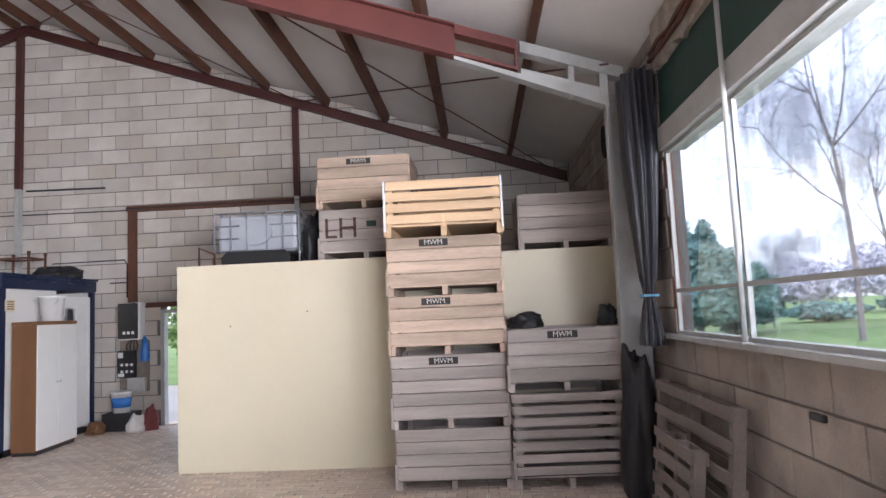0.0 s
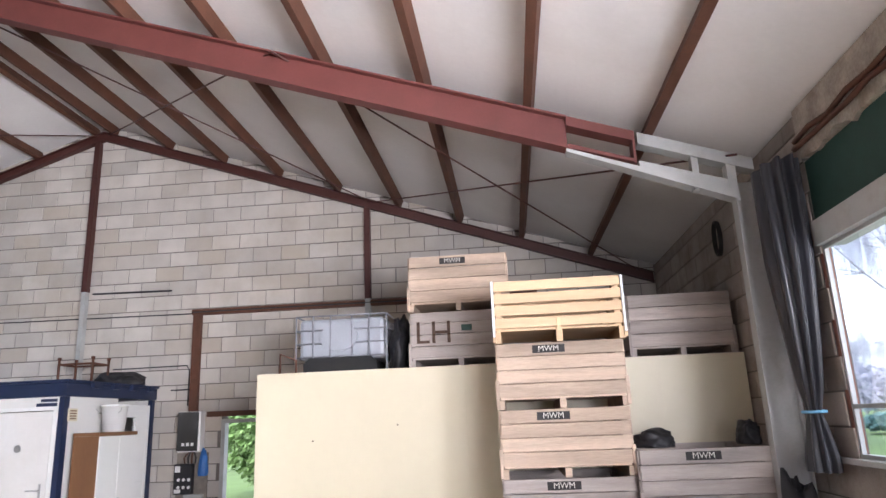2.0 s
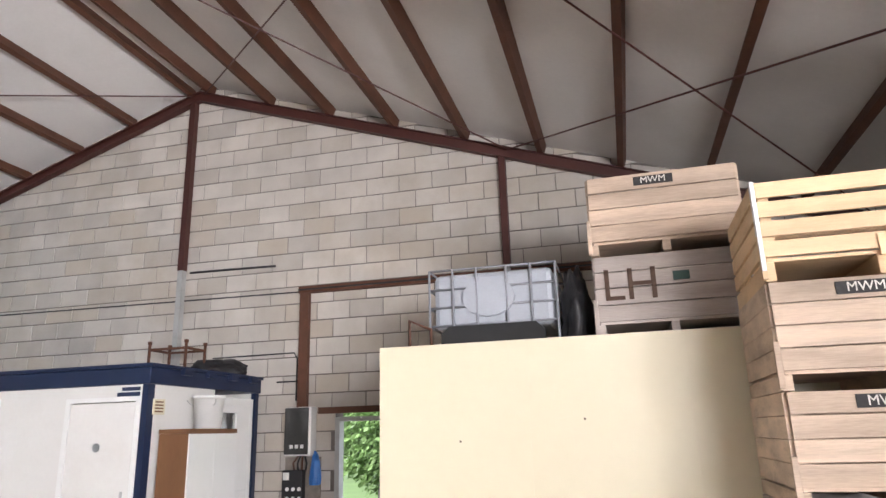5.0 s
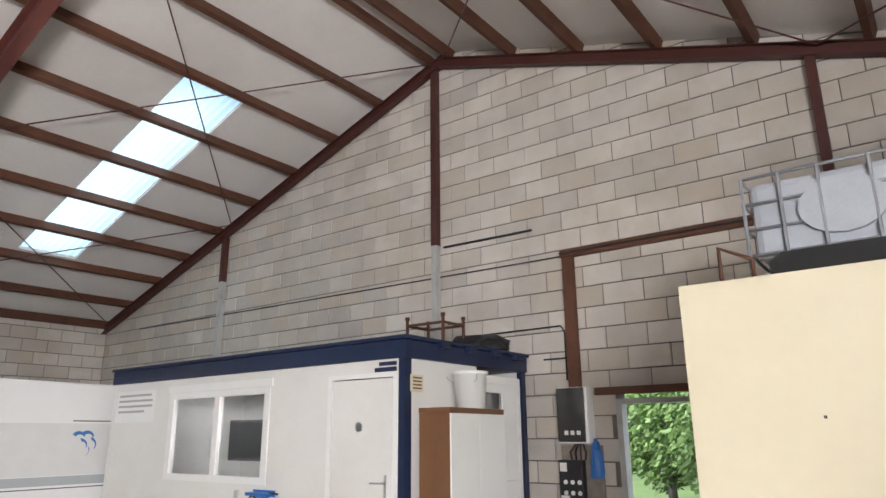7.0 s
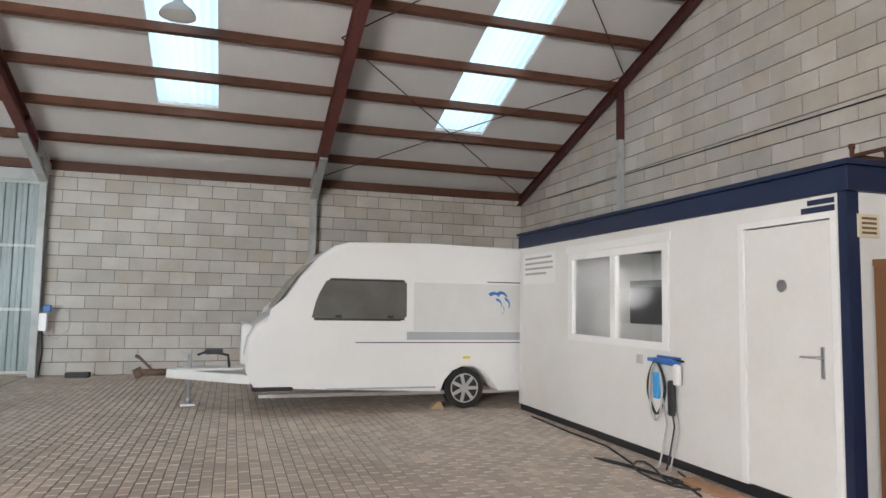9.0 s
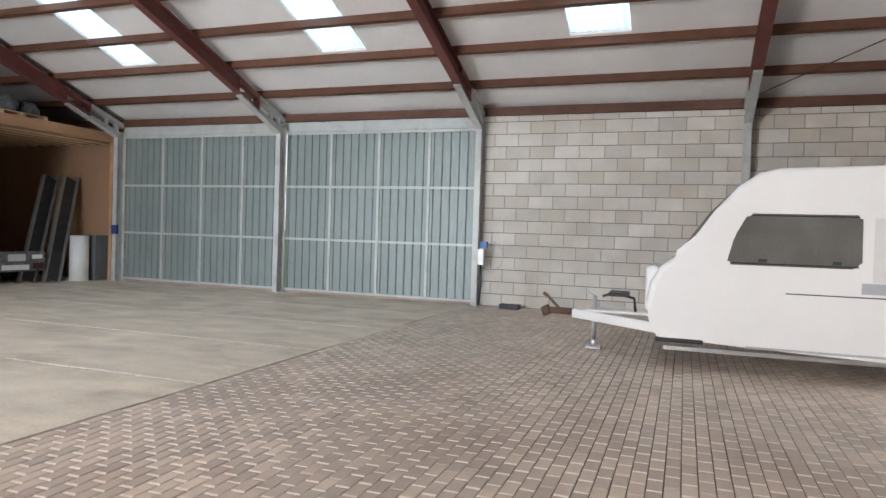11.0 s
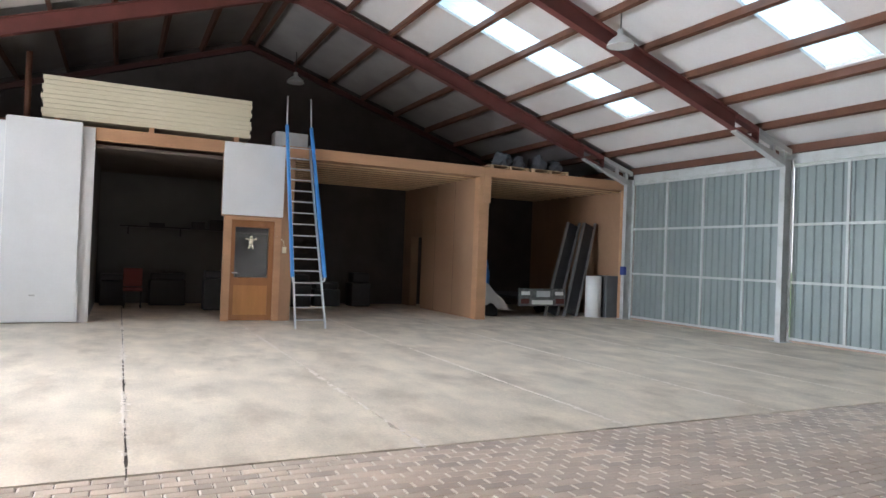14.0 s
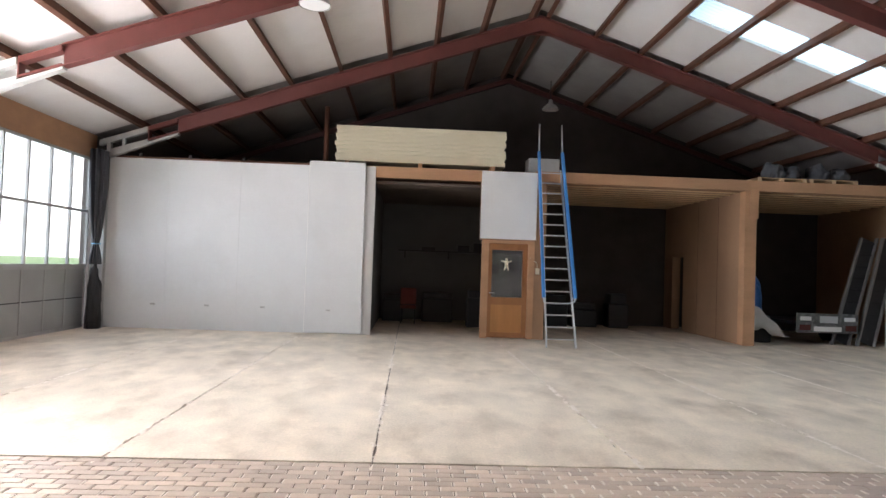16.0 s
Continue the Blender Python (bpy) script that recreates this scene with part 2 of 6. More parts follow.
def bar(bm, p, q, w, h, up=(0, 0, 1)):
    """A rectangular bar from p to q, w wide across and h deep along up."""
    p, q, up = Vector(p), Vector(q), Vector(up)
    d = (q - p).normalized()
    side = d.cross(up).normalized() * (w / 2)
    top = side.cross(d).normalized() * (h / 2)
    a = [bm.verts.new(p + s * side + t * top) for s, t in ((-1, -1), (1, -1), (1, 1), (-1, 1))]
    b = [bm.verts.new(q + s * side + t * top) for s, t in ((-1, -1), (1, -1), (1, 1), (-1, 1))]
    bm.faces.new(a[::-1])
    bm.faces.new(b)
    for i in range(4):
        bm.faces.new((a[i], a[(i + 1) % 4], b[(i + 1) % 4], b[i]))
    return bm


def tube(bm, pts, r, seg=6):
    """One continuous pipe through the points."""
    pts = [Vector(p) for p in pts]
    rings = []
    for i, p in enumerate(pts):
        d = (pts[min(i + 1, len(pts) - 1)] - pts[max(i - 1, 0)]).normalized()
        ref = Vector((0, 0, 1)) if abs(d.z) < 0.9 else Vector((1, 0, 0))
        s = d.cross(ref).normalized()
        u = s.cross(d)
        ring = [bm.verts.new(p + s * r * math.cos(2 * math.pi * k / seg) + u * r * math.sin(2 * math.pi * k / seg)) for k in range(seg)]
        if rings:
            # keep the seam running on when the reference axis changes
            prev = rings[-1]
            k0 = min(range(seg), key=lambda k: sum((ring[(j + k) % seg].co - prev[j].co).length for j in range(seg)))
            ring = ring[k0:] + ring[:k0]
        rings.append(ring)
    bm.faces.new(rings[0][::-1])
    bm.faces.new(rings[-1])
    for a, b in zip(rings, rings[1:]):
        for k in range(seg):
            bm.faces.new((a[k], a[(k + 1) % seg], b[(k + 1) % seg], b[k])).smooth = True
    return bm


def link(name, bm, material):
    bmesh.ops.recalc_face_normals(bm, faces=bm.faces)
    me = bpy.data.meshes.new(name)
    bm.to_mesh(me)
    bm.free()
    me.materials.append(material)
    return new(name, me)


def part(name, bm, material, parent, label=""):
    ob = link(name, bm, material)
    ob.parent = parent
    if label:
        ob["label"] = label
    return ob


def thing(name, m, label, category, group="", kind=""):
    ob = new(name)
    ob.empty_display_size = 0.1
    ob.matrix_world = m
    return tagged(ob, label, category, group, kind)


def struct(name, bm, material, label="", category=""):
    return tagged(link(name, bm, material), label, category, kind="structure")


def box_part(name, x0, x1, y0, y1, z0, z1, material, parent, label="", bev=0.0):
    return part(name, bx(bmesh.new(), x0, x1, y0, y1, z0, z1, bev), material, parent, label)


# ---- ground and floors ----
EDGE = 1.68
bm = bmesh.new()
bx(bm, -400, 400, -400, 400, -1.0, -0.06)
M_GRASS = mat("grass_ground", (0.10, 0.17, 0.045), 0.9, var=0.3, scale=0.6, fine=30, bump=0.3)
struct("ground", bm, M_GRASS, "green lawn around the barn", "ground")
struct("floor", bx(bmesh.new(), LEFT - 0.3, RIGHT + 0.3, EDGE, GABLE + 0.3, -0.058, -0.012), M_PAVEJOINT, "brick-paved floor of brown-grey pavers", "floor")

# ---- concrete slabs ----
slab_x = [RIGHT + 0.3, -0.28, -2.39, -4.52, -6.74, -8.9, -11.05, -13.2, -15.4, LEFT - 0.2]
concrete_floor = struct("floor_concrete", bx(bmesh.new(), LEFT - 0.2, RIGHT + 0.3, BACK, EDGE - 0.02, -0.058, -0.03), M_CONCJOINT, "worn concrete slab floor with dark joints", "floor")
slab_rnd = random.Random(21)
for a, b in zip(slab_x, slab_x[1:]):
    bm = bmesh.new()
    n_ = 90
    edge = lambda x, sg: [(x + sg * (0.006 + abs(slab_rnd.gauss(0, 0.004)) + (slab_rnd.uniform(0.01, 0.035) if slab_rnd.random() < 0.07 else 0)), BACK + (EDGE - 0.03 - BACK) * i / n_) for i in range(n_ + 1)]
    prism(bm, edge(b, 1) + edge(a, -1)[::-1], -0.03, 0.0, "z")
    part("slab", bm, M_CONC, concrete_floor)
# ---- block walls ----
BW, BH = 0.52, 0.266


def piece_mesh(name, pts, out, depth, bev, material):
    """A prism with a chamfered face: pts is the outline in the wall's plane as 3-vectors, out the way it faces."""
    out = Vector(out)
    c = sum((Vector(p) for p in pts), Vector()) / len(pts)
    back = [Vector(p) for p in pts]
    mid = [p + out * (depth - bev) for p in back]
    front = []
    for p in back:
        d = c - p
        front.append(p + d * (bev * 1.4 / max(d.length, 1e-4)) + out * depth)
    k = len(pts)
    vs = [tuple(v) for v in back + mid + front]
    fs = [tuple(range(2 * k, 3 * k))]
    for i in range(k):
        j = (i + 1) % k
        fs += [(i, j, k + j, k + i), (k + i, k + j, 2 * k + j, 2 * k + i)]
    return vs, fs


def mesh_of(name, vs, fs, material):
    me = bpy.data.meshes.new(name)
    me.from_pydata(vs, [], fs)
    me.materials.append(material)
    bm = bmesh.new()
    bm.from_mesh(me)
    bmesh.ops.recalc_face_normals(bm, faces=bm.faces)
    bm.to_mesh(me)
    bm.free()
    return me


def block_wall(parent, plane, at, out, u0, u1, z0, top, holes, near, seed, phase=0.0, stone=None):
    """Courses of blocks on a wall: plane 'y' runs along x, plane 'x' runs along y. near(u, z) picks the single pieces."""
    rnd = random.Random(seed)
    stone = stone or M_BLOCK
    gap, head, depth, bev = 0.015, 0.011, 0.013, 0.005
    shared = None
    jv, jf = [], []
    singles = 0
    row = 0
    z = z0
    zmax = max(top(u0), top(u1), top((u0 + u1) / 2), top(RIDGE) if plane == "y" else 0)
    while z < zmax:
        u = u0 - (BW / 2 if row % 2 else 0) + phase
        while u < u1:
            a, b, c, d = max(u, u0) + head / 2, min(u + BW, u1) - head / 2, z + gap / 2, z + BH - gap / 2
            u += BW
            if b - a < 0.06:
                continue
            skip = False
            for h0, h1, g0, g1 in holes:
                if a < h1 and b > h0 and c < g1 and d > g0:
                    if a < h0 - 0.06:
                        b = min(b, h0)
                    elif b > h1 + 0.06:
                        a = max(a, h1)
                    elif d > g1 + 0.03:
                        c = g1
                    elif c < g0 - 0.04:
                        d = g0 - 0.004
                    else:
                        skip = True
            da, db = min(d, top(a) - 0.004), min(d, top(b) - 0.004)
            if skip or max(da, db) < c + 0.03:
                continue
            da, db = max(da, c + 0.005), max(db, c + 0.005)
            full = abs(b - a - BW + head) < 1e-4 and abs(d - c - BH + gap) < 1e-4 and da == d and db == d
            if plane == "y":
                pts = [(a, at, c), (b, at, c), (b, at, db), (a, at, da)]
            else:
                pts = [(at, a, c), (at, b, c), (at, b, db), (at, a, da)]
            if full and near((a + b) / 2, z) and singles < 300:
                if shared is None:
                    o = Vector(pts[0])
                    shared = mesh_of("block", *piece_mesh("block", [tuple(Vector(p) - o) for p in pts], out, depth, bev, None), stone)
                ob = new("block", shared)
                ob.location = Vector(pts[0]) + Vector(out) * rnd.uniform(-0.002, 0.003)
                ob.parent = parent
                singles += 1
            else:
                o = Vector(out) * rnd.uniform(-0.002, 0.003)
                vs, fs = piece_mesh("block", [tuple(Vector(p) + o) for p in pts], out, depth, bev, None)
                n0 = len(jv)
                jv += vs
                jf += [tuple(i + n0 for i in f) for f in fs]
        z += BH
        row += 1
    if jv:
        ob = new("block_field", mesh_of("block_field", jv, jf, stone))
        ob.parent = parent
        tagged(ob, kind="stuff")


DOOR = (-5.08, -3.95, 0.0, 2.12)
bm = bmesh.new()
YG0, YG1 = GABLE + 0.012, GABLE + 0.28
prism(bm, [(LEFT - 0.28, -0.05), (DOOR[0], -0.05), (DOOR[0], ceil_z(DOOR[0])), (RIDGE, ceil_z(RIDGE)), (LEFT - 0.28, ceil_z(LEFT - 0.28))], YG0, YG1)
prism(bm, [(DOOR[0], DOOR[3]), (DOOR[1], DOOR[3]), (DOOR[1], ceil_z(DOOR[1])), (DOOR[0], ceil_z(DOOR[0]))], YG0, YG1)
prism(bm, [(DOOR[1], -0.05), (RIGHT + 0.28, -0.05), (RIGHT + 0.28, ceil_z(RIGHT + 0.28)), (DOOR[1], ceil_z(DOOR[1]))], YG0, YG1)
wall_gable = struct("wall_north", bm, M_MORTAR, "gable wall of pale grey concrete blocks", "wall")

bm = bmesh.new()
bx(bm, LEFT - 0.28, LEFT - 0.012, FRAMES[1] + 0.004, GABLE + 0.012, -0.05, ceil_z(LEFT) - 0.02)
wall_left = struct("wall_west", bm, M_MORTAR, "long wall of pale grey concrete blocks", "wall")

SILL, WTOP = 1.485, 3.125
WY0, WY1 = 2.0, 6.26
bm = bmesh.new()
bx(bm, RIGHT + 0.012, RIGHT + 0.28, WY0 - 0.1, GABLE + 0.012, -0.05, SILL - 0.02)
bx(bm, RIGHT + 0.012, RIGHT + 0.28, WY1 + 0.4, GABLE + 0.012, SILL - 0.02, ceil_z(RIGHT) - 0.02)
bx(bm, RIGHT + 0.012, RIGHT + 0.075, WY1 + 0.05, WY1 + 0.4, SILL - 0.02, ceil_z(RIGHT) - 0.02)
wall_right = struct("wall_east", bm, M_MORTAR, "block wall under and beside the large window", "wall")
bm = bmesh.new()
bx(bm, RIGHT + 0.012, RIGHT + 0.28, BACK, -8.3, -0.05, ceil_z(RIGHT) - 0.02)
bx(bm, LEFT - 0.28, LEFT - 0.012, BACK, -8.3, -0.05, ceil_z(LEFT) - 0.02)
struct("wall_loft_sides", bm, M_MORTAR, "side walls beyond the storage bays", "wall")
bm = bmesh.new()
prism(bm, [(LEFT - 0.28, -0.05), (RIGHT + 0.28, -0.05), (RIGHT + 0.28, ceil_z(RIGHT + 0.28)), (RIDGE, ceil_z(RIDGE)), (LEFT - 0.28, ceil_z(LEFT - 0.28))], BACK - 0.25, BACK)
# near-black colour carries the shade of the loft and the bay backs
M_SHADEWALL = mat("shade_dark_boarding", (0.07, 0.06, 0.055), 0.9, var=0.25, scale=2)
struct("wall_south", bm, M_SHADEWALL, "gable wall behind the storage bays, shade in its dark colour", "wall")

# ---- roof ----
SKY_Y = ((9.2, 10.24), (4.0, 5.04), (-0.94, 0.06), (-6.02, -5.04))
SKY_X = (-15.34, -10.16)
Y0R, Y1R = BACK, GABLE + 0.3
E_OUT = 0.3


def roof_strip(bm, xa, xb, ya, yb, t=0.06):
    v = [(xa, ya), (xb, ya), (xb, yb), (xa, yb)]
    lo = [bm.verts.new((x, y, ceil_z(x))) for x, y in v]
    hi = [bm.verts.new((x, y, ceil_z(x) + t)) for x, y in v]
    bm.faces.new(lo[::-1])
    bm.faces.new(hi)
    for i in range(4):
        j = (i + 1) % 4
        bm.faces.new((lo[i], lo[j], hi[j], hi[i]))


bm = bmesh.new()
YC = -8.2
roof_strip(bm, RIDGE, RIGHT + E_OUT, YC, Y1R)
roof_strip(bm, SKY_X[1], RIDGE, YC, Y1R)
roof_strip(bm, LEFT - E_OUT, SKY_X[0], YC, Y1R)
cuts = [YC] + [v for s in sorted(SKY_Y) for v in s] + [Y1R]
for a, b in zip(cuts[::2], cuts[1::2]):
    roof_strip(bm, SKY_X[0], SKY_X[1], a, b)
struct("ceiling", bm, M_CEIL, "white insulation boards under the pitched roof", "ceiling")
# darker grey tone for the last bay's ceiling
M_GREYBOARD = mat("grey_roof_board", (0.30, 0.29, 0.285), 0.85, var=0.2, scale=1.0, fine=30, bump=0.1)
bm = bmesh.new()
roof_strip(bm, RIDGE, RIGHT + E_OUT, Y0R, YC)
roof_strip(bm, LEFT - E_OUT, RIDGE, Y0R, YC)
struct("ceiling_loft", bm, M_GREYBOARD, "grey roof boards over the loft, darker than the rest", "ceiling")


def skylight_sheet(ya, yb):
    """A corrugated translucent strip in the slope."""
    bm = bmesh.new()
    n = 32
    rows = []
    for i in range(n + 1):
        y = ya + (yb - ya) * i / n
        o = 0.007 * math.cos(i * math.pi / 2)
        rows.append([bm.verts.new((x, y, ceil_z(x) + 0.05 + o)) for x in SKY_X])
    for r, s in zip(rows, rows[1:]):
        bm.faces.new((r[0], r[1], s[1], s[0]))
    return bm


M_SHEET = bpy.data.materials.new("translucent_sheet")
M_SHEET.use_nodes = True
sn = M_SHEET.node_tree
tr = sn.nodes.new("ShaderNodeBsdfTranslucent")
tr.inputs["Color"].default_value = (0.105, 0.155, 0.185, 1)
sn.links.new(tr.outputs[0], sn.nodes["Material Output"].inputs["Surface"])
for k, (a, b) in enumerate(SKY_Y):
    ob = tagged(link("skylight", skylight_sheet(a, b), M_SHEET), "translucent corrugated roof light between the purlins", "skylight", "roof lights", "structure")

# purlins
purlin_x = [0.16, 1.30, 2.37, 3.44, 4.55, 5.66, 6.74, 7.80, 8.94]
roof_timber = thing("roof_purlins", pose(0, 0, 0), "red-brown timber purlins under the roof boards", "purlins", kind="structure")
for side in (-1, 1):
    for d in purlin_x:
        x = RIDGE + side * d
        z = rafter_top(x)
        bm = bmesh.new()
        a = math.atan(SLOPE) * -side
        ca, sa = math.cos(a), math.sin(a)
        w, h = 0.085, 0.165
        pts = [(x + ca * u - sa * v, z + sa * u + ca * v) for u, v in ((-w / 2, 0.003), (w / 2, 0.003), (w / 2, h), (-w / 2, h))]
        prism(bm, pts, Y0R + 0.02, GABLE - 0.02)
        part("purlin", bm, M_PURLIN, roof_timber)
    if side > 0:
        continue
    # eave plate along the west wall
    x = RIDGE + side * 9.92
    bm = bmesh.new()
    bx(bm, x - 0.05, x + 0.05, Y0R + 0.02, GABLE - 0.02, rafter_top(x) - 0.06, rafter_top(x) + 0.12)
    part("eave_beam", bm, M_PURLIN, roof_timber)


def i_rafter(bm, xa, xb, y, depth, width, flange=0.02, web=0.014):
    """A sloping I-section with its top on the rafter line."""
    for lo, hi, w in ((-flange, 0, width), (-depth + flange, -flange, web), (-depth, -depth + flange, width)):
        prism(bm, [(xa, rafter_top(xa) + lo), (xb, rafter_top(xb) + lo), (xb, rafter_top(xb) + hi), (xa, rafter_top(xa) + hi)], y - w / 2, y + w / 2)


def portal(y):
    f = thing("portal_frame", pose(0, 0, 0), "red steel rafters on grey-painted columns with lattice haunches", "steel frame", "portal frames", "structure")
    for s in (-1, 1):
        X = lambda d: RIDGE + s * d
        bm = bmesh.new()
        i_rafter(bm, X(0.0), X(8.17), y, 0.345, 0.17)
        part("rafter", bm, M_RED, f)
        bm = bmesh.new()
        rt = lambda d: rafter_top(X(d))
        prism(bm, [(X(8.17), rt(8.17) - 0.01), (X(8.8), rt(8.8) - 0.01), (X(8.8), rt(8.8) - 0.11), (X(8.17), rt(8.17) - 0.11)], y - 0.085, y + 0.085)
        prism(bm, [(X(8.17), rt(8.17) - 0.30), (X(8.8), rt(8.8) - 0.30), (X(8.8), rt(8.8) - 0.33), (X(8.17), rt(8.17) - 0.345)], y - 0.085, y + 0.085)
        bx(bm, X(8.79) - 0.012, X(8.79) + 0.012, y - 0.086, y + 0.086, rt(8.79) - 0.34, rt(8.79) - 0.01)
        part("rafter_end", bm, M_RED, f)
        bm = bmesh.new()
        zt = lambda d: rt(d) - 0.01
        prism(bm, [(X(8.83), zt(8.83)), (X(9.86), zt(9.86)), (X(9.86), zt(9.86) - 0.12), (X(8.83), zt(8.83) - 0.12)], y - 0.075, y + 0.075)
        kx, kz = 9.7, 3.81
        prism(bm, [(X(8.15), rt(8.15) - 0.35), (X(8.15), rt(8.15) - 0.385), (X(kx), kz - 0.03), (X(kx), kz + 0.05)], y - 0.075, y + 0.075)
        bx(bm, X(9.34) - 0.03, X(9.34) + 0.03, y - 0.05, y + 0.05, kz + 0.1, zt(9.34) - 0.1)
        prism(bm, [(X(8.83), rt(8.83) - 0.29), (X(8.83), rt(8.83) - 0.36), (X(9.66), kz + 0.06), (X(9.66), kz + 0.17)], y - 0.045, y + 0.045)
        bx(bm, min(X(9.62), X(9.7)), max(X(9.62), X(9.7)), y - 0.06, y + 0.06, kz, zt(9.65) - 0.1)
        part("haunch", bm, M_GREYPAINT, f, "pale grey lattice haunch")
        bm = bmesh.new()
        for u0, u1, w in ((9.665, 9.685, 0.13), (9.685, 9.93, 0.012), (9.93, 9.95, 0.13)):
            bx(bm, min(X(u0), X(u1)), max(X(u0), X(u1)), y - w / 2, y + w / 2, 0.0, kz + 0.15)
        part("column", bm, M_GREYPAINT, f, "grey-painted steel column")
        bx(bm := bmesh.new(), min(X(9.6), X(9.97)), max(X(9.6), X(9.97)), y - 0.14, y + 0.14, 0.0, 0.018)
        part("base_plate", bm, M_GREYPAINT, f)
    bm = bmesh.new()
    prism(bm, [(RIDGE - 0.25, rafter_top(RIDGE - 0.25) - 0.34), (RIDGE + 0.25, rafter_top(RIDGE + 0.25) - 0.34), (RIDGE, rafter_top(RIDGE) - 0.42)], y - 0.06, y + 0.06)
    part("ridge_gusset", bm, M_RED, f)
    return f


for y in FRAMES:
    portal(y)


def gable_frame(y, face):
    f = thing("gable_frame", pose(0, 0, 0), "slender red steel frame along the gable", "steel frame", kind="structure")
    for s in (-1, 1):
        bm = bmesh.new()
        i_rafter(bm, RIDGE, RIDGE + s * 9.95, y, 0.17, 0.12, 0.014, 0.01)
        part("rafter", bm, M_REDDARK, f)
    return f


gf = gable_frame(GABLE - 0.1, 1)
gable_frame(BACK + 0.12, -1)
for x, zb in ((-7.72, 4.39), (-2.5, 3.98), (-13.06, 4.6)):
    box_part("post", x - 0.05, x + 0.05, GABLE - 0.13, GABLE - 0.02, zb, rafter_top(x) - 0.16, M_REDDARK, gf)
    box_part("post_lower", x - 0.045, x + 0.045, GABLE - 0.125, GABLE - 0.02, 0.0, zb, M_GREYPAINT, gf, "unpainted grey lower post")

# bracing rods under the roof
brace = thing("roof_bracing", pose(0, 0, 0), "thin red-brown crossed bracing rods under the roof", "bracing", kind="structure")


def brace_rod(xa, ya, xb, yb):
    rod(bm := bmesh.new(), (xa, ya, rafter_top(xa) - 0.05), (xb, yb, rafter_top(xb) - 0.05), 0.011, 6)
    part("rod", bm, M_REDDARK, brace)


for s in (-1, 1):
    for d0, d1 in ((0.1, 5.2), (5.2, 9.7)):
        brace_rod(RIDGE + s * d0, GABLE - 0.15, RIDGE + s * d1, 6.9)
        brace_rod(RIDGE + s * d1, GABLE - 0.15, RIDGE + s * d0, 6.9)

# ---- sheet-metal gates in the left wall ----
def sheet(bm, y0, y1, x, z0, z1, pitch=0.2, depth=0.03):
    """Trapezoidal cladding along y."""
    y, prof = y0, []
    while y < y1:
        for o, d in ((0, 0), (0.42, 0), (0.5, 1), (0.92, 1)):
            yy = y + o * pitch
            if yy < y1:
                prof.append((yy, x - depth * d))
        y += pitch
    prof.append((y1, x))
    lo = [bm.verts.new((px, py, z0)) for py, px in prof]
    hi = [bm.verts.new((px, py, z1)) for py, px in prof]
    for i in range(len(prof) - 1):
        bm.faces.new((lo[i], lo[i + 1], hi[i + 1], hi[i]))


def sheet_gate(y0, y1):
    g = thing("sheet_gate", pose(LEFT, (y0 + y1) / 2, 0), "closed grey-green corrugated steel gate with pale rails", "gate", "sheet gates")
    w = (y1 - y0) / 2
    n = 4
    for i in range(n):
        a, b = -w + 2 * w * i / n, -w + 2 * w * (i + 1) / n
        bm = bmesh.new()
        sheet(bm, a + 0.003, b - 0.003, -0.04, 0.05, 3.86)
        part("sheet", bm, M_GATE, g)
        if i:
            box_part("stile", -0.038, 0.0, a - 0.03, a + 0.03, 0.05, 3.86, M_GREYPAINT, g)
    for z in (0.07, 1.30, 2.56, 3.84):
        box_part("rail", -0.036, 0.006, -w, w, z - 0.028, z + 0.028, M_GREYPAINT, g)
    return g


sheet_gate(FRAMES[2] + 0.002, FRAMES[1] - 0.002)
sheet_gate(FRAMES[3] + 0.002, FRAMES[2] - 0.002)
bm = bmesh.new()
bx(bm, LEFT - 0.2, LEFT - 0.02, -8.3, FRAMES[1] + 0.15, 3.885, ceil_z(LEFT) - 0.02)
struct("gate_header", bm, M_GREYPAINT, "pale header above the gates", "wall")

bx(bm := bmesh.new(), LEFT - 0.25, LEFT + 0.002, -8.3, FRAMES[1] + 0.002, -0.05, 0.038)
struct("threshold", bm, mat("rusty_concrete_sill", (0.36, 0.25, 0.18), 0.85, var=0.3, scale=4), "rust-stained sill under the sheet gates", "threshold")

# ---- window and glazed gates in the right wall ----
def glazed(name, y0, y1, z0, z1, stiles, rails, label, x=RIGHT + 0.035, bar_w=0.05, mull=0.05):
    g = tagged(new(name), label, "window", kind="structure")
    def b(nm, a, c, d, e, mt):
        bx(bm := bmesh.new(), x - 0.6 * mull, x + 0.6 * mull, a, c, d, e)
        part(nm, bm, mt, g)
    M = M_GREYPAINT
    b("window_frame", y0, y0 + bar_w, z0, z1, M)
    b("window_frame", y1 - bar_w, y1, z0, z1, M)
    b("window_frame", y0 + bar_w, y1 - bar_w, z0, z0 + bar_w, M)
    b("window_frame", y0 + bar_w, y1 - bar_w, z1 - bar_w, z1, M)
    for s in stiles:
        b("mullion", s - mull / 2, s + mull / 2, z0 + bar_w, z1 - bar_w, M)
    ys = [y0] + list(stiles) + [y1]
    zs = [z0] + list(rails) + [z1]
    for a, c in zip(ys, ys[1:]):
        for r in rails:
            b("transom", a + bar_w / 2, c - bar_w / 2, r - mull / 2, r + mull / 2, M)
        for d, e in zip(zs, zs[1:]):
            bx(bm := bmesh.new(), x - 0.004, x + 0.004, a, c, d, e)
            p = part("pane", bm, M_GLASS, g)
            p.visible_shadow = False
    return g


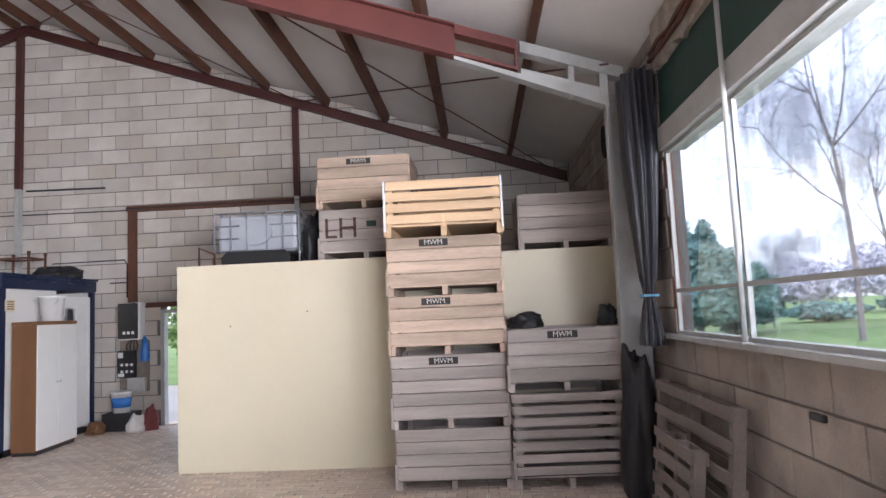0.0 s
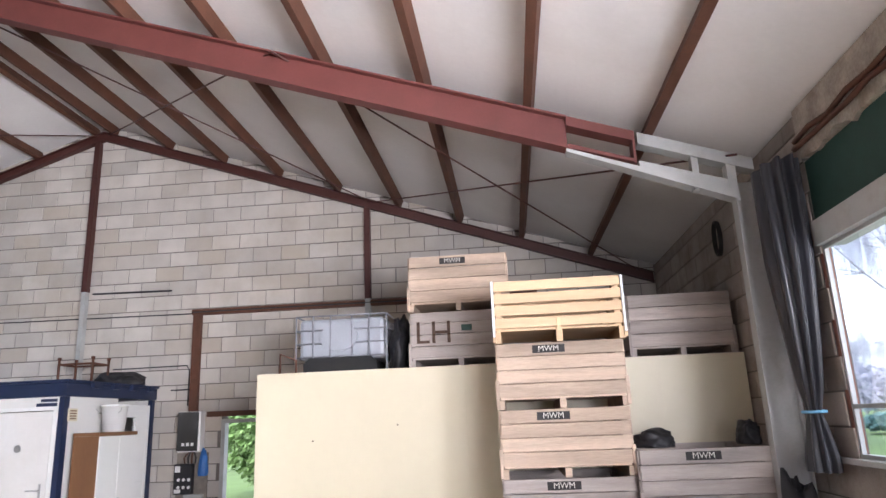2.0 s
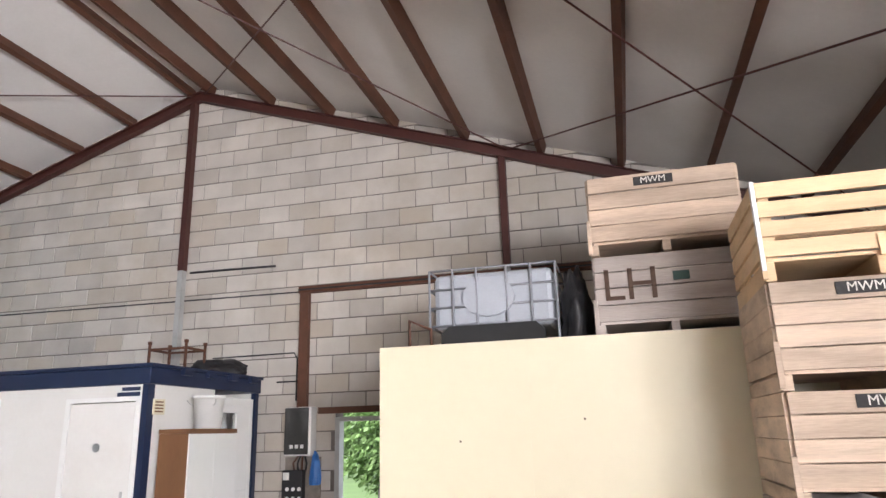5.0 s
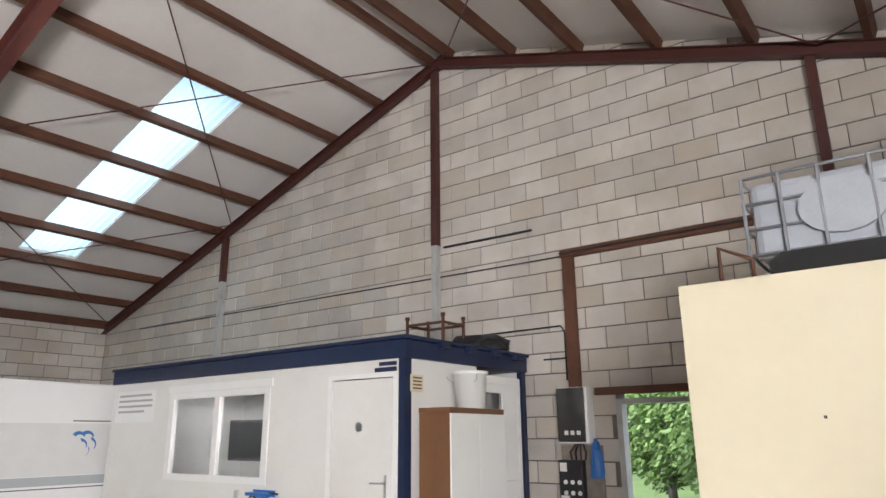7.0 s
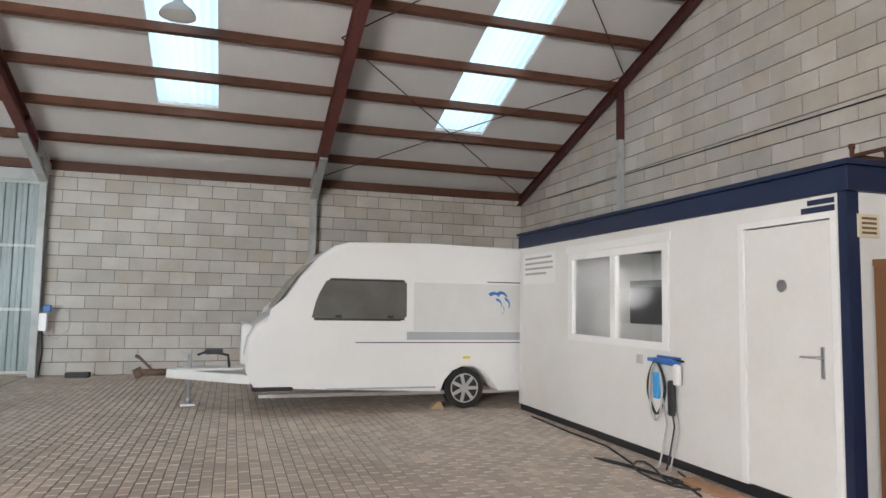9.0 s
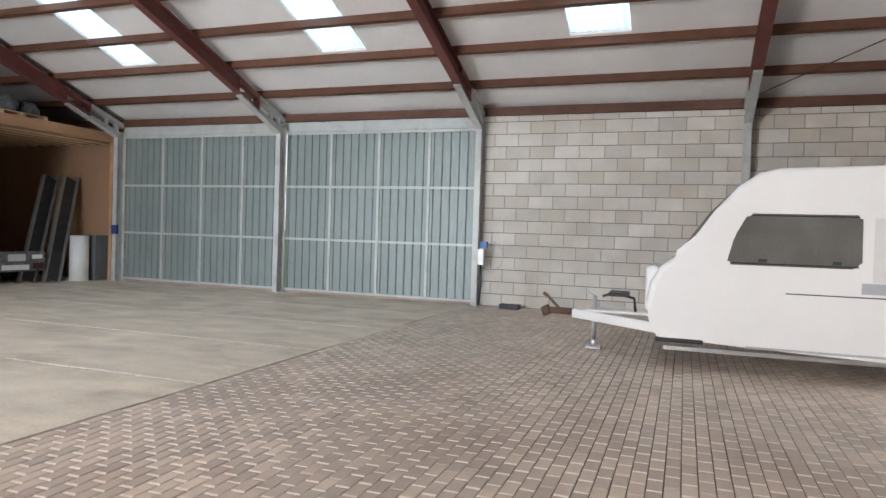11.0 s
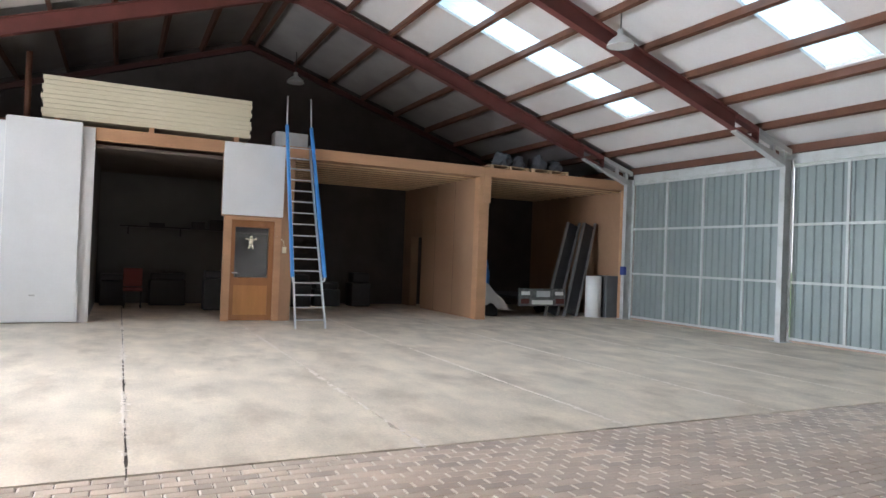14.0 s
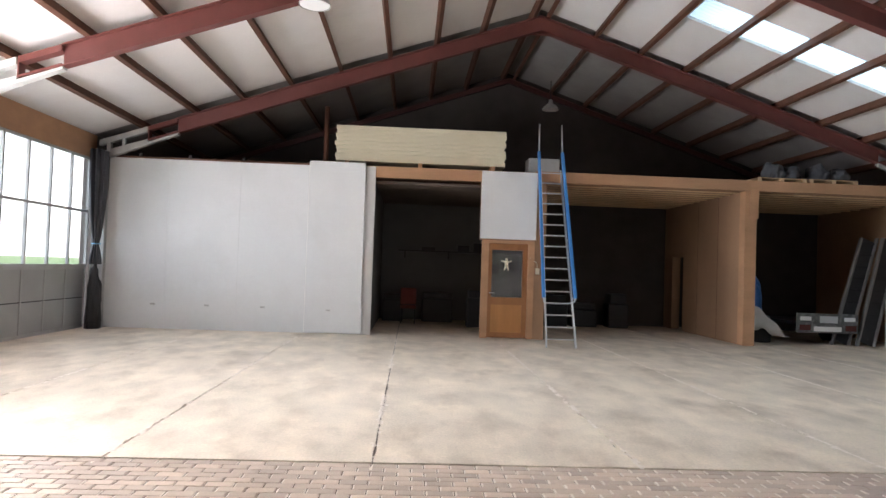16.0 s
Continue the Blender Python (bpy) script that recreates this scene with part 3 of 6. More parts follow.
glazed("window_1", WY0, WY1, SILL + 0.02, WTOP, (2.8, 4.7), (1.88,), "large grey-framed window over the lawn", bar_w=0.03, mull=0.032)
bx(bm := bmesh.new(), RIGHT - 0.06, RIGHT + 0.3, WY0 - 0.1, WY1 + 0.5, SILL - 0.02, SILL + 0.02)
struct("window_sill", bm, M_GREYPAINT, "pale window sill on the block wall", "sill")
bx(bm := bmesh.new(), RIGHT - 0.04, RIGHT + 0.2, WY0 - 0.1, WY1, WTOP, WTOP + 0.2)
struct("lintel", bm, M_GREYPAINT, "pale lintel over the window", "lintel")
M_GREEN = mat("dark_green_board", (0.012, 0.05, 0.038), 0.6, var=0.15)
bx(bm := bmesh.new(), RIGHT + 0.0, RIGHT + 0.2, WY0 - 0.1, WY1, WTOP + 0.2, 3.84)
struct("green_board", bm, M_GREEN, "dark green boarding above the window", "wall panel")
M_FOAM = mat("rough_plaster_edge", (0.40, 0.35, 0.29), 0.95, var=0.35, scale=5, fine=40, bump=0.6, dirt=(0.16, 0.11, 0.08), dirt_amt=0.6, dirt_scale=3)
eave_rnd = random.Random(17)
bm = bmesh.new()
low = []
for i in range(61):
    y_ = WY0 - 0.1 + (WY1 - WY0 + 0.1) * i / 60
    low.append((y_, 3.87 - abs(eave_rnd.gauss(0, 0.02)) - 0.02 * math.sin(i * 0.7)))
prism(bm, low + [(WY1, ceil_z(RIGHT) - 0.02), (WY0 - 0.1, ceil_z(RIGHT) - 0.02)], RIGHT - 0.035, RIGHT + 0.2, "x")
eave_ob = struct("eave_wall", bm, M_FOAM, "rough plaster strip under the eave", "wall")
for z_ in (3.95, 4.02):
    tube(bm := bmesh.new(), [(RIGHT - 0.05 - eave_rnd.uniform(0, 0.02), WY0 + i * (WY1 - WY0) / 14, z_ + eave_rnd.gauss(0, 0.012)) for i in range(15)], 0.022)
    part("eave_batten", bm, M_PURLIN if z_ > 3.9 else M_FOAM, eave_ob)
pole = thing("window_pole", pose(RIGHT - 0.07, 4.57, 1.505), "thin pale steel pole in front of the window", "pole")
rod(bm := bmesh.new(), (0, 0, 0), (0, 0, 2.5), 0.017, 10)
part("pole_tube", bm, M_GREYPAINT, pole)
bx(bm := bmesh.new(), -0.03, 0.03, -0.03, 0.03, 0.0, 0.012)
part("foot_plate", bm, M_GREYPAINT, pole)


bx(bm := bmesh.new(), RIGHT + 0.012, RIGHT + 0.08, WY1, WY1 + 0.05, SILL + 0.021, WTOP)
struct("window_jamb", bm, mat("red_brown_brick", (0.22, 0.09, 0.06), 0.85, var=0.3, scale=8), "red-brown brick jamb beside the window", "jamb")
M_LOWPANEL = mat("pale_grey_panel", (0.40, 0.41, 0.40), 0.5, var=0.1, scale=1.5)


def glazed_gate(y0, y1):
    n = 6
    st = [y0 + (y1 - y0) * i / n for i in range(1, n)]
    g = glazed("glazed_gate", y0, y1, 1.34, 3.76, st, (2.56,), "grey gate with glazed upper half")
    for i in range(n):
        a, b = y0 + (y1 - y0) * i / n, y0 + (y1 - y0) * (i + 1) / n
        bx(bm := bmesh.new(), RIGHT + 0.05, RIGHT + 0.07, a + 0.04, b - 0.04, 0.05, 1.30)
        part("lower_panel", bm, M_LOWPANEL, g)
        bx(bm := bmesh.new(), RIGHT + 0.042, RIGHT + 0.0505, a + 0.04, b - 0.0001, 0.655, 0.675)
        part("panel_seam", bm, M_DARK, g)
        bx(bm := bmesh.new(), RIGHT + 0.03, RIGHT + 0.09, a, a + 0.04, 0.02, 1.34)
        part("stile", bm, M_GREYPAINT, g)
    bx(bm := bmesh.new(), RIGHT + 0.031, RIGHT + 0.089, y0, y1, 1.28, 1.338)
    part("rail", bm, M_GREYPAINT, g)
    bx(bm := bmesh.new(), RIGHT + 0.031, RIGHT + 0.089, y0, y1, 0.0, 0.06)
    part("rail", bm, M_GREYPAINT, g)


glazed_gate(FRAMES[3] + 0.1, FRAMES[2] - 0.1)
# this gate's bay is unseen; copied in to keep light off the near floor
glazed_gate(FRAMES[2] + 0.1, FRAMES[1] - 0.1)
bx(bm := bmesh.new(), RIGHT + 0.0, RIGHT + 0.2, -8.3, WY0 - 0.1, 3.77, ceil_z(RIGHT) - 0.02)
struct("gate_header", bm, M_BEAM, "brown header above the glazed gates", "wall")

# ---- lettering ----
def text_mesh(body, size, depth, material):
    cu = bpy.data.curves.new("lettering", "FONT")
    cu.body, cu.size, cu.extrude, cu.align_x, cu.align_y = body, size, depth, "CENTER", "CENTER"
    tmp = bpy.data.objects.new("lettering", cu)
    scene.collection.objects.link(tmp)
    me = bpy.data.meshes.new_from_object(tmp.evaluated_get(bpy.context.evaluated_depsgraph_get()))
    bpy.data.objects.remove(tmp)
    me.materials.clear()
    me.materials.append(material)
    return me


M_STENCIL = mat("stencil_black", (0.03, 0.028, 0.027), 0.8, var=0.3, scale=30)
M_CHALK = mat("stencil_white", (0.6, 0.57, 0.52), 0.8, var=0.25, scale=40)
M_BURN = mat("brand_brown", (0.075, 0.045, 0.03), 0.9, var=0.3, scale=20)
T_MWM = text_mesh("MWM", 0.075, 0.001, M_CHALK)
T_LH = text_mesh("LH", 0.36, 0.001, M_BURN)

# ---- cold room of cream panels ----
PY = 8.31
room = thing("panel_room", pose(0, 0, 0), "store room of smooth cream insulated panels", "room", kind="structure")
for a, b in ((-3.0, -1.80), (-1.7995, -0.63), (-0.6295, 0.54), (0.5405, 1.45), (1.4505, 2.37)):
    box_part("panel", a, b, PY, PY + 0.08, 0.0, 2.48, M_CREAM, room)
box_part("side_panel", -3.0, -2.92, PY + 0.083, 11.8, 0.0, 2.477, M_CREAM, room)
box_part("roof_panel", -2.917, 2.37, PY + 0.083, 11.8, 2.4, 2.477, M_CREAM, room)
box_part("screw_hole", -1.40, -1.385, PY - 0.002, PY + 0.01, 1.86, 1.875, M_BURN, room)
box_part("screw_hole", -2.35, -2.335, PY - 0.002, PY + 0.01, 1.72, 1.735, M_BURN, room)

crate_rnd = random.Random(11)


def crate(x0, x1, y0, y1, z0, h, material, boards, gap, label, tag=True, tag_x=0.0, foot=0.105, mark=False):
    c = thing("wooden_crate", pose((x0 + x1) / 2, y0, z0, 0, 0, crate_rnd.uniform(-0.8, 0.8)), label, "crate", "fruit crates")
    w, d = (x1 - x0) / 2, y1 - y0
    body = h - foot - 0.004
    bh = body / boards
    r = crate_rnd.uniform
    for i in range(boards):
        z = foot + i * bh
        j = r(-0.004, 0.004)
        box_part("board", -w + 0.012 + r(0, 0.008), w - 0.012 - r(0, 0.008), j, 0.022 + j, z + gap / 2 + r(0, 0.003), z + bh - gap / 2, material, c, bev=0.003)
        box_part("back_board", -w + 0.012, w - 0.012, d - 0.022, d, z + gap / 2, z + bh - gap / 2, material, c)
        for xa, xb in ((-w, -w + 0.022), (w - 0.022, w)):
            box_part("side_board", xa, xb, 0.03, d - 0.03, z + gap / 2, z + bh - gap / 2, material, c)
    for xx in (-w + 0.035, 0, w - 0.035):
        box_part("foot", xx - 0.03, xx + 0.03, 0.008, d, 0.0, foot - 0.018, material, c, bev=0.004)
    box_part("floor_board", -w + 0.03, w - 0.03, 0.024, d - 0.024, foot - 0.016, foot + 0.004, material, c)
    for xx in (-w + 0.005, w - 0.005):
        box_part("corner_post", xx - 0.016, xx + 0.016, -0.012, 0.024, 0.012, h * 0.44, material, c, bev=0.003)
    for xx in (-w + 0.06, w - 0.06):
        for yy in (0.055, d - 0.055):
            box_part("inner_post", xx - 0.03, xx + 0.03, yy - 0.025, yy + 0.025, foot + 0.006, h - 0.02, material, c)
    if tag:
        zt = h - bh * 0.52
        plate = box_part("stencil_patch", tag_x - 0.15, tag_x + 0.15, -0.0075, -0.002, zt - 0.036, zt + 0.036, M_STENCIL, c, "black stencil patch with letters")
        ob = new("lettering", T_MWM)
        ob.matrix_world = pose(tag_x, -0.0095, zt, 90, 0, 0)
        ob.parent = plate
    if mark:
        ob = new("lettering", T_LH)
        ob.matrix_world = pose(-0.30, -0.0095, h * 0.6, 90, 0, 0)
        ob.parent = c
        ob["label"] = "large brown brushed letters"
        box_part("green_stamp", 0.02, 0.14, -0.008, 0.0, h * 0.63, h * 0.74, M_GREEN, c, "dark green printed stamp")
    return c


zs = [0.0, 0.61, 1.355, 1.965, 2.575, 3.185]
kinds = ((M_CRATE_OLD, "grey weathered fruit crate at the foot of a tall stack", False), (M_CRATE_OLD, "grey weathered deep fruit crate in a tall stack", True),
         (M_CRATE, "sun-browned wooden fruit crate in a tall stack", True), (M_CRATE, "sun-browned wooden fruit crate in a tall stack", True))
for i, (m, lab, tg) in enumerate(kinds):
    crate(-0.26 + 0.02 * (i == 0), 0.94, 7.22 - 0.01 * i, 8.24, zs[i], zs[i + 1] - zs[i], m, 5 if i == 1 else 4, 0.005, lab, tg, (-0.12, -0.05, -0.1, -0.1)[i])
top = crate(-0.26, 0.97, 7.18, 8.24, zs[4], 0.61, M_CRATE_NEW, 4, 0.024, "fresh yellow slatted crate on top of a tall stack", False, foot=0.13)
M_WRAP = mat("clear_wrap", (0.72, 0.74, 0.76), 0.25, var=0.15, scale=20)
for sx_ in (-1, 1):
    box_part("wrap_strip", sx_ * 0.612 - 0.012, sx_ * 0.612 + 0.012, -0.018, 0.03, 0.06, 0.6, M_WRAP, top, "shiny plastic wrap at the corner", bev=0.004)
box_part("splintered_block", -0.015, 0.015, -0.016, 0.0, 0.1, 0.22, M_CRATE_NEW, top)
crate(0.96, 2.08, 7.12, 8.24, 0, 0.95, M_CRATE_OLD, 7, 0.035, "weathered slatted crate under another crate", False, foot=0.12)
crate(0.94, 2.1, 7.1, 8.24, 0.95, 0.63, M_CRATE_OLD, 4, 0.006, "weathered fruit crate on a slatted crate", True, -0.02)
crate(-1.25, -0.09, 8.4, 9.4, 2.478, 0.63, M_CRATE_OLD, 4, 0.006, "weathered crate with large painted letters", False, mark=True)
crate(-1.25, -0.09, 8.36, 9.4, 3.108, 0.65, M_CRATE, 4, 0.006, "pale wooden crate on a lettered crate", True, -0.05)
crate(1.2, 2.33, 8.37, 9.4, 2.478, 0.69, M_CRATE_OLD, 4, 0.006, "dark weathered crate on the panel room", False)


def lump(name, x, y, z, rx, ry, rz, material, label, category, seed, parent=None):
    """A crumpled heap of sheet or sack."""
    bm = bmesh.new()
    bmesh.ops.create_icosphere(bm, subdivisions=4, radius=1.0)
    for v in bm.verts:
        n_ = noise.fractal(v.co * 1.7 + Vector((seed, 0, 0)), 1.0, 2.0, 4)
        v.co *= 1 + 0.3 * n_
        v.co = Vector((v.co.x * rx, v.co.y * ry, max(v.co.z, -0.35) * rz + 0.35 * rz))
    for f in bm.faces:
        f.smooth = True
    ob = link(name, bm, material)
    ob.location = (x, y, z)
    return tagged(ob, label, category)


lump("plastic_sheet", 1.16, 7.5, 1.578, 0.2, 0.2, 0.12, M_DARK, "crumpled black plastic sheet on a crate", "plastic sheet", 3)
lump("plastic_sheet", 2.03, 7.5, 1.578, 0.1, 0.15, 0.16, M_DARK, "crumpled black plastic sheet on a crate", "plastic sheet", 5)

# tank in a cage on the panel room
ibc = thing("caged_tank", pose(-2.11, 8.65, 2.478), "grey plastic tank in a steel cage on a black base", "tank")
M_CAGE = mat("dull_cage_steel", (0.27, 0.28, 0.30), 0.5, metal=0.3, var=0.2)
M_TANK = mat("milky_plastic", (0.36, 0.385, 0.42), 0.35, var=0.12, scale=3)
box_part("bottle", -0.52, 0.52, 0.03, 0.95, 0.17, 0.66, M_TANK, ibc, "milky grey plastic bottle", bev=0.05)
box_part("base", -0.36, 0.36, 0.03, 0.9, 0.0, 0.165, M_BLACK, ibc, "black plastic base")
prism(bm := bmesh.new(), [(-0.44, 0.0), (0.44, 0.0), (0.44, 0.12), (0.37, 0.185), (-0.37, 0.185), (-0.44, 0.12)], -0.06, -0.02)
part("front_skid", bm, M_BLACK, ibc, "black moulded skid")
prism(bm := bmesh.new(), [(-0.03 + 0.23 * math.cos(k * math.pi / 8) , 0.43 + 0.17 * math.sin(k * math.pi / 8)) for k in range(16)], -0.006, 0.024)
part("label_plate", bm, M_TANK, ibc, "blank rounded grey plate")
for xx in (-0.55, -0.34, -0.13, 0.13, 0.34, 0.55):
    rod(bm := bmesh.new(), (xx, 0.0, 0.02), (xx, 0.0, 0.69), 0.011, 6)
    part("cage_bar", bm, M_CAGE, ibc)
    rod(bm := bmesh.new(), (xx, 0.98, 0.02), (xx, 0.98, 0.69), 0.011, 6)
    part("cage_bar", bm, M_CAGE, ibc)
for zz in (0.2, 0.36, 0.52, 0.69):
    tube(bm := bmesh.new(), [(-0.55, 0.012, zz), (0.55, 0.012, zz), (0.55, 0.98, zz), (-0.55, 0.98, zz), (-0.55, 0.012, zz)], 0.011)
    part("cage_ring", bm, M_CAGE, ibc)
lump("black_cover", -1.42, 8.95, 2.478, 0.14, 0.4, 0.48, M_DARK, "black sheet bundled beside the caged tank", "plastic sheet", 8)
fr = thing("steel_bracket", pose(-2.8, 8.5, 2.478), "rusty bent steel bracket standing on the panel room", "bracket")
tube(bm := bmesh.new(), [(0, 0, 0), (0, 0, 0.24), (0.16, 0.1, 0.17), (0.16, 0.1, 0)], 0.014)
part("bracket_rod", bm, M_PURLIN, fr)

# curtains
M_CURTAIN = mat("dark_grey_sheeting", (0.030, 0.031, 0.037), 0.36, var=0.3, scale=4, fine=30, bump=0.4, dirt=(0.12, 0.12, 0.13), dirt_amt=0.3, stretch=(1, 1, 0.3))


def curtain(x, y, seed, label):
    c = thing("tied_curtain", pose(x, y, 1.4), label, "curtain", "tied curtains")
    bm = bmesh.new()
    rows, n = [], 56
    for k in range(30):
        z = 2.5 * (1 - k / 29)
        t = z - 0.45
        half = 0.085 + (0.2 * min(1, max(0, t) / 1.3) ** 0.7 if t > 0 else 0.10 * min(1, -t / 0.35))
        ring = []
        for i in range(n):
            a = 2 * math.pi * i / n
            fold = 1 + 0.22 * math.sin(9 * a + seed + 0.4 * math.sin(z * 3)) * (1 if abs(t) > 0.1 else 0.4)
            ring.append(bm.verts.new((0.46 * half * math.cos(a) * fold, half * math.sin(a) * fold, z)))
        rows.append(ring)
    for r, s in zip(rows, rows[1:]):
        for i in range(n):
            f = bm.faces.new((r[i], r[(i + 1) % n], s[(i + 1) % n], s[i]))
            f.smooth = True
    part("sheeting", bm, M_CURTAIN, c)
    bm = bmesh.new()
    pts = [(0.075 * math.cos(2 * math.pi * i / 16), 0.125 * math.sin(2 * math.pi * i / 16), 0.45) for i in range(17)]
    tube(bm, pts, 0.014)
    part("tie_band", bm, mat("pale_blue_cord", (0.2, 0.5, 0.75), 0.6), c, "pale blue tie cord")
    return c


curtain(2.24, 6.52, 1.0, "dark grey plastic curtain tied back beside the window")
lump("rolled_sheet", 2.14, 6.8, 0.0, 0.17, 0.2, 1.04, M_DARK, "dark rolled sheeting under the tied curtain", "sheeting", 2)
curtain(2.12, -7.9, 2.0, "dark grey plastic curtain tied back beside the glazed gate")
lump("rolled_sheet", 2.12, -7.9, 0.0, 0.15, 0.2, 1.0, M_DARK, "dark rolled sheeting under the tied curtain", "sheeting", 6)

# pallets against the window wall
M_PALLET = mat("dark_weathered_wood", (0.23, 0.195, 0.175), 0.9, var=0.3, scale=3, fine=50, bump=0.35, per_object=0.18, dirt=(0.10, 0.085, 0.075), dirt_amt=0.5, dirt_scale=3)


def pallet_upright(y0, w, h, x, lean, label, seed):
    p = thing("wooden_pallet", pose(x, y0, 0.0, 0, lean, 0), label, "pallet", "leaning pallets")
    r = random.Random(seed)
    for i in range(6):
        z = 0.04 + (h - 0.13) * i / 5
        box_part("slat", 0.0, 0.02, 0.0, w, z, z + 0.085 + r.uniform(-0.01, 0.01), M_PALLET, p, bev=0.003)
    for yy in (0.0, w / 2 - 0.04, w - 0.08):
        box_part("bearer", 0.022, 0.10, yy, yy + 0.08, 0.0, h, M_PALLET, p, bev=0.003)
    for i in range(3):
        z = 0.04 + (h - 0.13) * i / 2
        box_part("back_slat", 0.102, 0.12, 0.0, w, z, z + 0.085, M_PALLET, p)
    return p


pallet_upright(4.62, 1.8, 1.12, 2.1, 6, "grey weathered pallet leaning on the block wall", 1)
pallet_upright(4.9, 0.8, 0.8, 1.95, 6, "small grey pallet leaning on a larger one", 2)

# ---- office cabin ----
CX0, CX1, CY0, CY1 = -11.9, -6.19, 9.6, 11.95
cab = thing("office_cabin", pose(0, 0, 0), "white portable office cabin with navy steel frame", "portable cabin")
box_part("skid", CX0, CX1, CY0 + 0.02, CY1, 0.0, 0.09, M_DARK, cab)
front = [(CX0 + 0.07, -10.33, 0.092, 2.41), (-10.33, -8.29, 0.092, 1.15), (-10.33, -8.29, 2.2, 2.41), (-8.29, -7.23, 0.092, 2.41), (-7.23, -6.31, 2.24, 2.41), (-6.31, CX1 - 0.075, 0.092, 2.41)]
for a, b, c, d in front:
    box_part("wall_panel", a, b, CY0, CY0 + 0.06, c, d, M_WHITE, cab)
box_part("side_wall", CX0 + 0.01, CX0 + 0.07, CY0 + 0.062, CY1, 0.092, 2.41, M_WHITE, cab)
box_part("end_wall", CX1 - 0.07, CX1 - 0.01, CY0 + 0.1, 10.88, 0.092, 2.41, M_WHITE, cab)
box_part("back_wall", CX0 + 0.072, CX1 - 0.072, CY1 - 0.06, CY1, 0.092, 2.41, M_WHITE, cab)
box_part("roof", CX0 - 0.03, CX1 + 0.03, CY0 - 0.03, CY1 + 0.02, 2.412, 2.6, M_NAVY, cab, "navy blue roof frame", bev=0.012)
box_part("roof_lip", CX0 - 0.05, CX1 + 0.05, CY0 - 0.05, CY1 + 0.04, 2.602, 2.64, M_NAVY, cab)
for yy in (10.1, 10.6, 11.1, 11.6):
    box_part("drain_tab", CX1 + 0.03, CX1 + 0.09, yy, yy + 0.16, 2.54, 2.62, M_NAVY, cab)
box_part("corner_post", CX1 - 0.075, CX1, CY0 - 0.012, CY0 + 0.1, 0.0, 2.41, M_NAVY, cab)
box_part("corner_post", CX1 - 0.07, CX1, CY1 - 0.08, CY1 + 0.01, 0.0, 2.41, M_NAVY, cab)
box_part("corner_post", CX0, CX0 + 0.068, CY0 - 0.008, CY0 + 0.06, 0.092, 2.41, M_WHITE, cab)
box_part("inner_floor", CX0 + 0.08, CX1 - 0.08, CY0 + 0.07, CY1 - 0.07, 0.092, 0.12, M_BROWN, cab)
box_part("inner_partition", -8.0, -7.96, CY0 + 0.07, CY1 - 0.07, 0.125, 2.4, M_WHITE, cab)
M_UPVC = mat("white_window_profile", (0.82, 0.82, 0.8), 0.3, var=0.02, bump=0.0)
M_COLDGLASS = glass_mat("cabin_glass", (0.92, 0.94, 0.94), 0.0)
win = part("window", bx(bmesh.new(), -10.36, -10.26, CY0 - 0.015, CY0 + 0.05, 1.12, 2.22), M_UPVC, cab)
for a, b, c, d in ((-8.36, -8.26, 1.12, 2.22), (-10.26, -8.36, 1.12, 1.2), (-10.26, -8.36, 2.14, 2.22), (-9.34, -9.24, 1.2, 2.14)):
    part("window_frame", bx(bmesh.new(), a, b, CY0 - 0.015, CY0 + 0.05, c, d), M_UPVC, win)
for a, b in ((-10.26, -9.34), (-9.24, -8.36)):
    part("pane", bx(bmesh.new(), a, b, CY0 + 0.012, CY0 + 0.02, 1.2, 2.14), M_COLDGLASS, win).visible_shadow = False
part("shutter_box", bx(bmesh.new(), -10.4, -8.22, CY0 - 0.02, CY0, 2.23, 2.32), M_UPVC, cab)
box_part("desk", -10.2, -8.3, CY0 + 0.3, CY0 + 0.9, 1.0, 1.04, M_BROWN, cab)
box_part("screen", -9.45, -8.45, CY0 + 0.32, CY0 + 0.36, 1.36, 1.86, M_DARK, cab, "dark screen behind the window", bev=0.01)
door = part("door", bx(bmesh.new(), -7.2, -6.34, CY0 - 0.012, CY0 + 0.04, 0.11, 2.22, 0.006), M_WHITE, cab)
for a, b, c, d in ((-7.27, -7.21, 0.1, 2.28), (-6.33, -6.27, 0.1, 2.28), (-7.209, -6.331, 2.23, 2.28)):
    part("door_frame", bx(bmesh.new(), a, b, CY0 - 0.02, CY0 + 0.05, c, d), M_UPVC, cab)
for z in (0.35, 1.15, 1.6, 2.0):
    part("hinge", bx(bmesh.new(), -7.24, -7.19, CY0 - 0.035, CY0 - 0.021, z, z + 0.12), M_UPVC, door)
bm = bmesh.new()
bx(bm, -6.44, -6.41, CY0 - 0.02, CY0 - 0.012, 1.05, 1.28)
tube(bm, [(-6.425, CY0 - 0.01, 1.2), (-6.425, CY0 - 0.055, 1.2), (-6.59, CY0 - 0.06, 1.2)], 0.01)
part("door_handle", bm, M_CHROME, door, "steel lever handle")
rod(bm := bmesh.new(), (-6.8, CY0 - 0.013, 1.74), (-6.8, CY0 - 0.02, 1.74), 0.05, 20)
part("door_plate", bm, M_CHROME, door, "small oval grey plate")
box_part("maker_sign", -6.6, -6.3, CY0 - 0.006, CY0 - 0.001, 2.285, 2.33, M_NAVY, cab, "navy sign strip with plain shapes")
box_part("maker_sign", -6.54, -6.3, CY0 - 0.006, CY0 - 0.001, 2.345, 2.385, M_NAVY, cab)
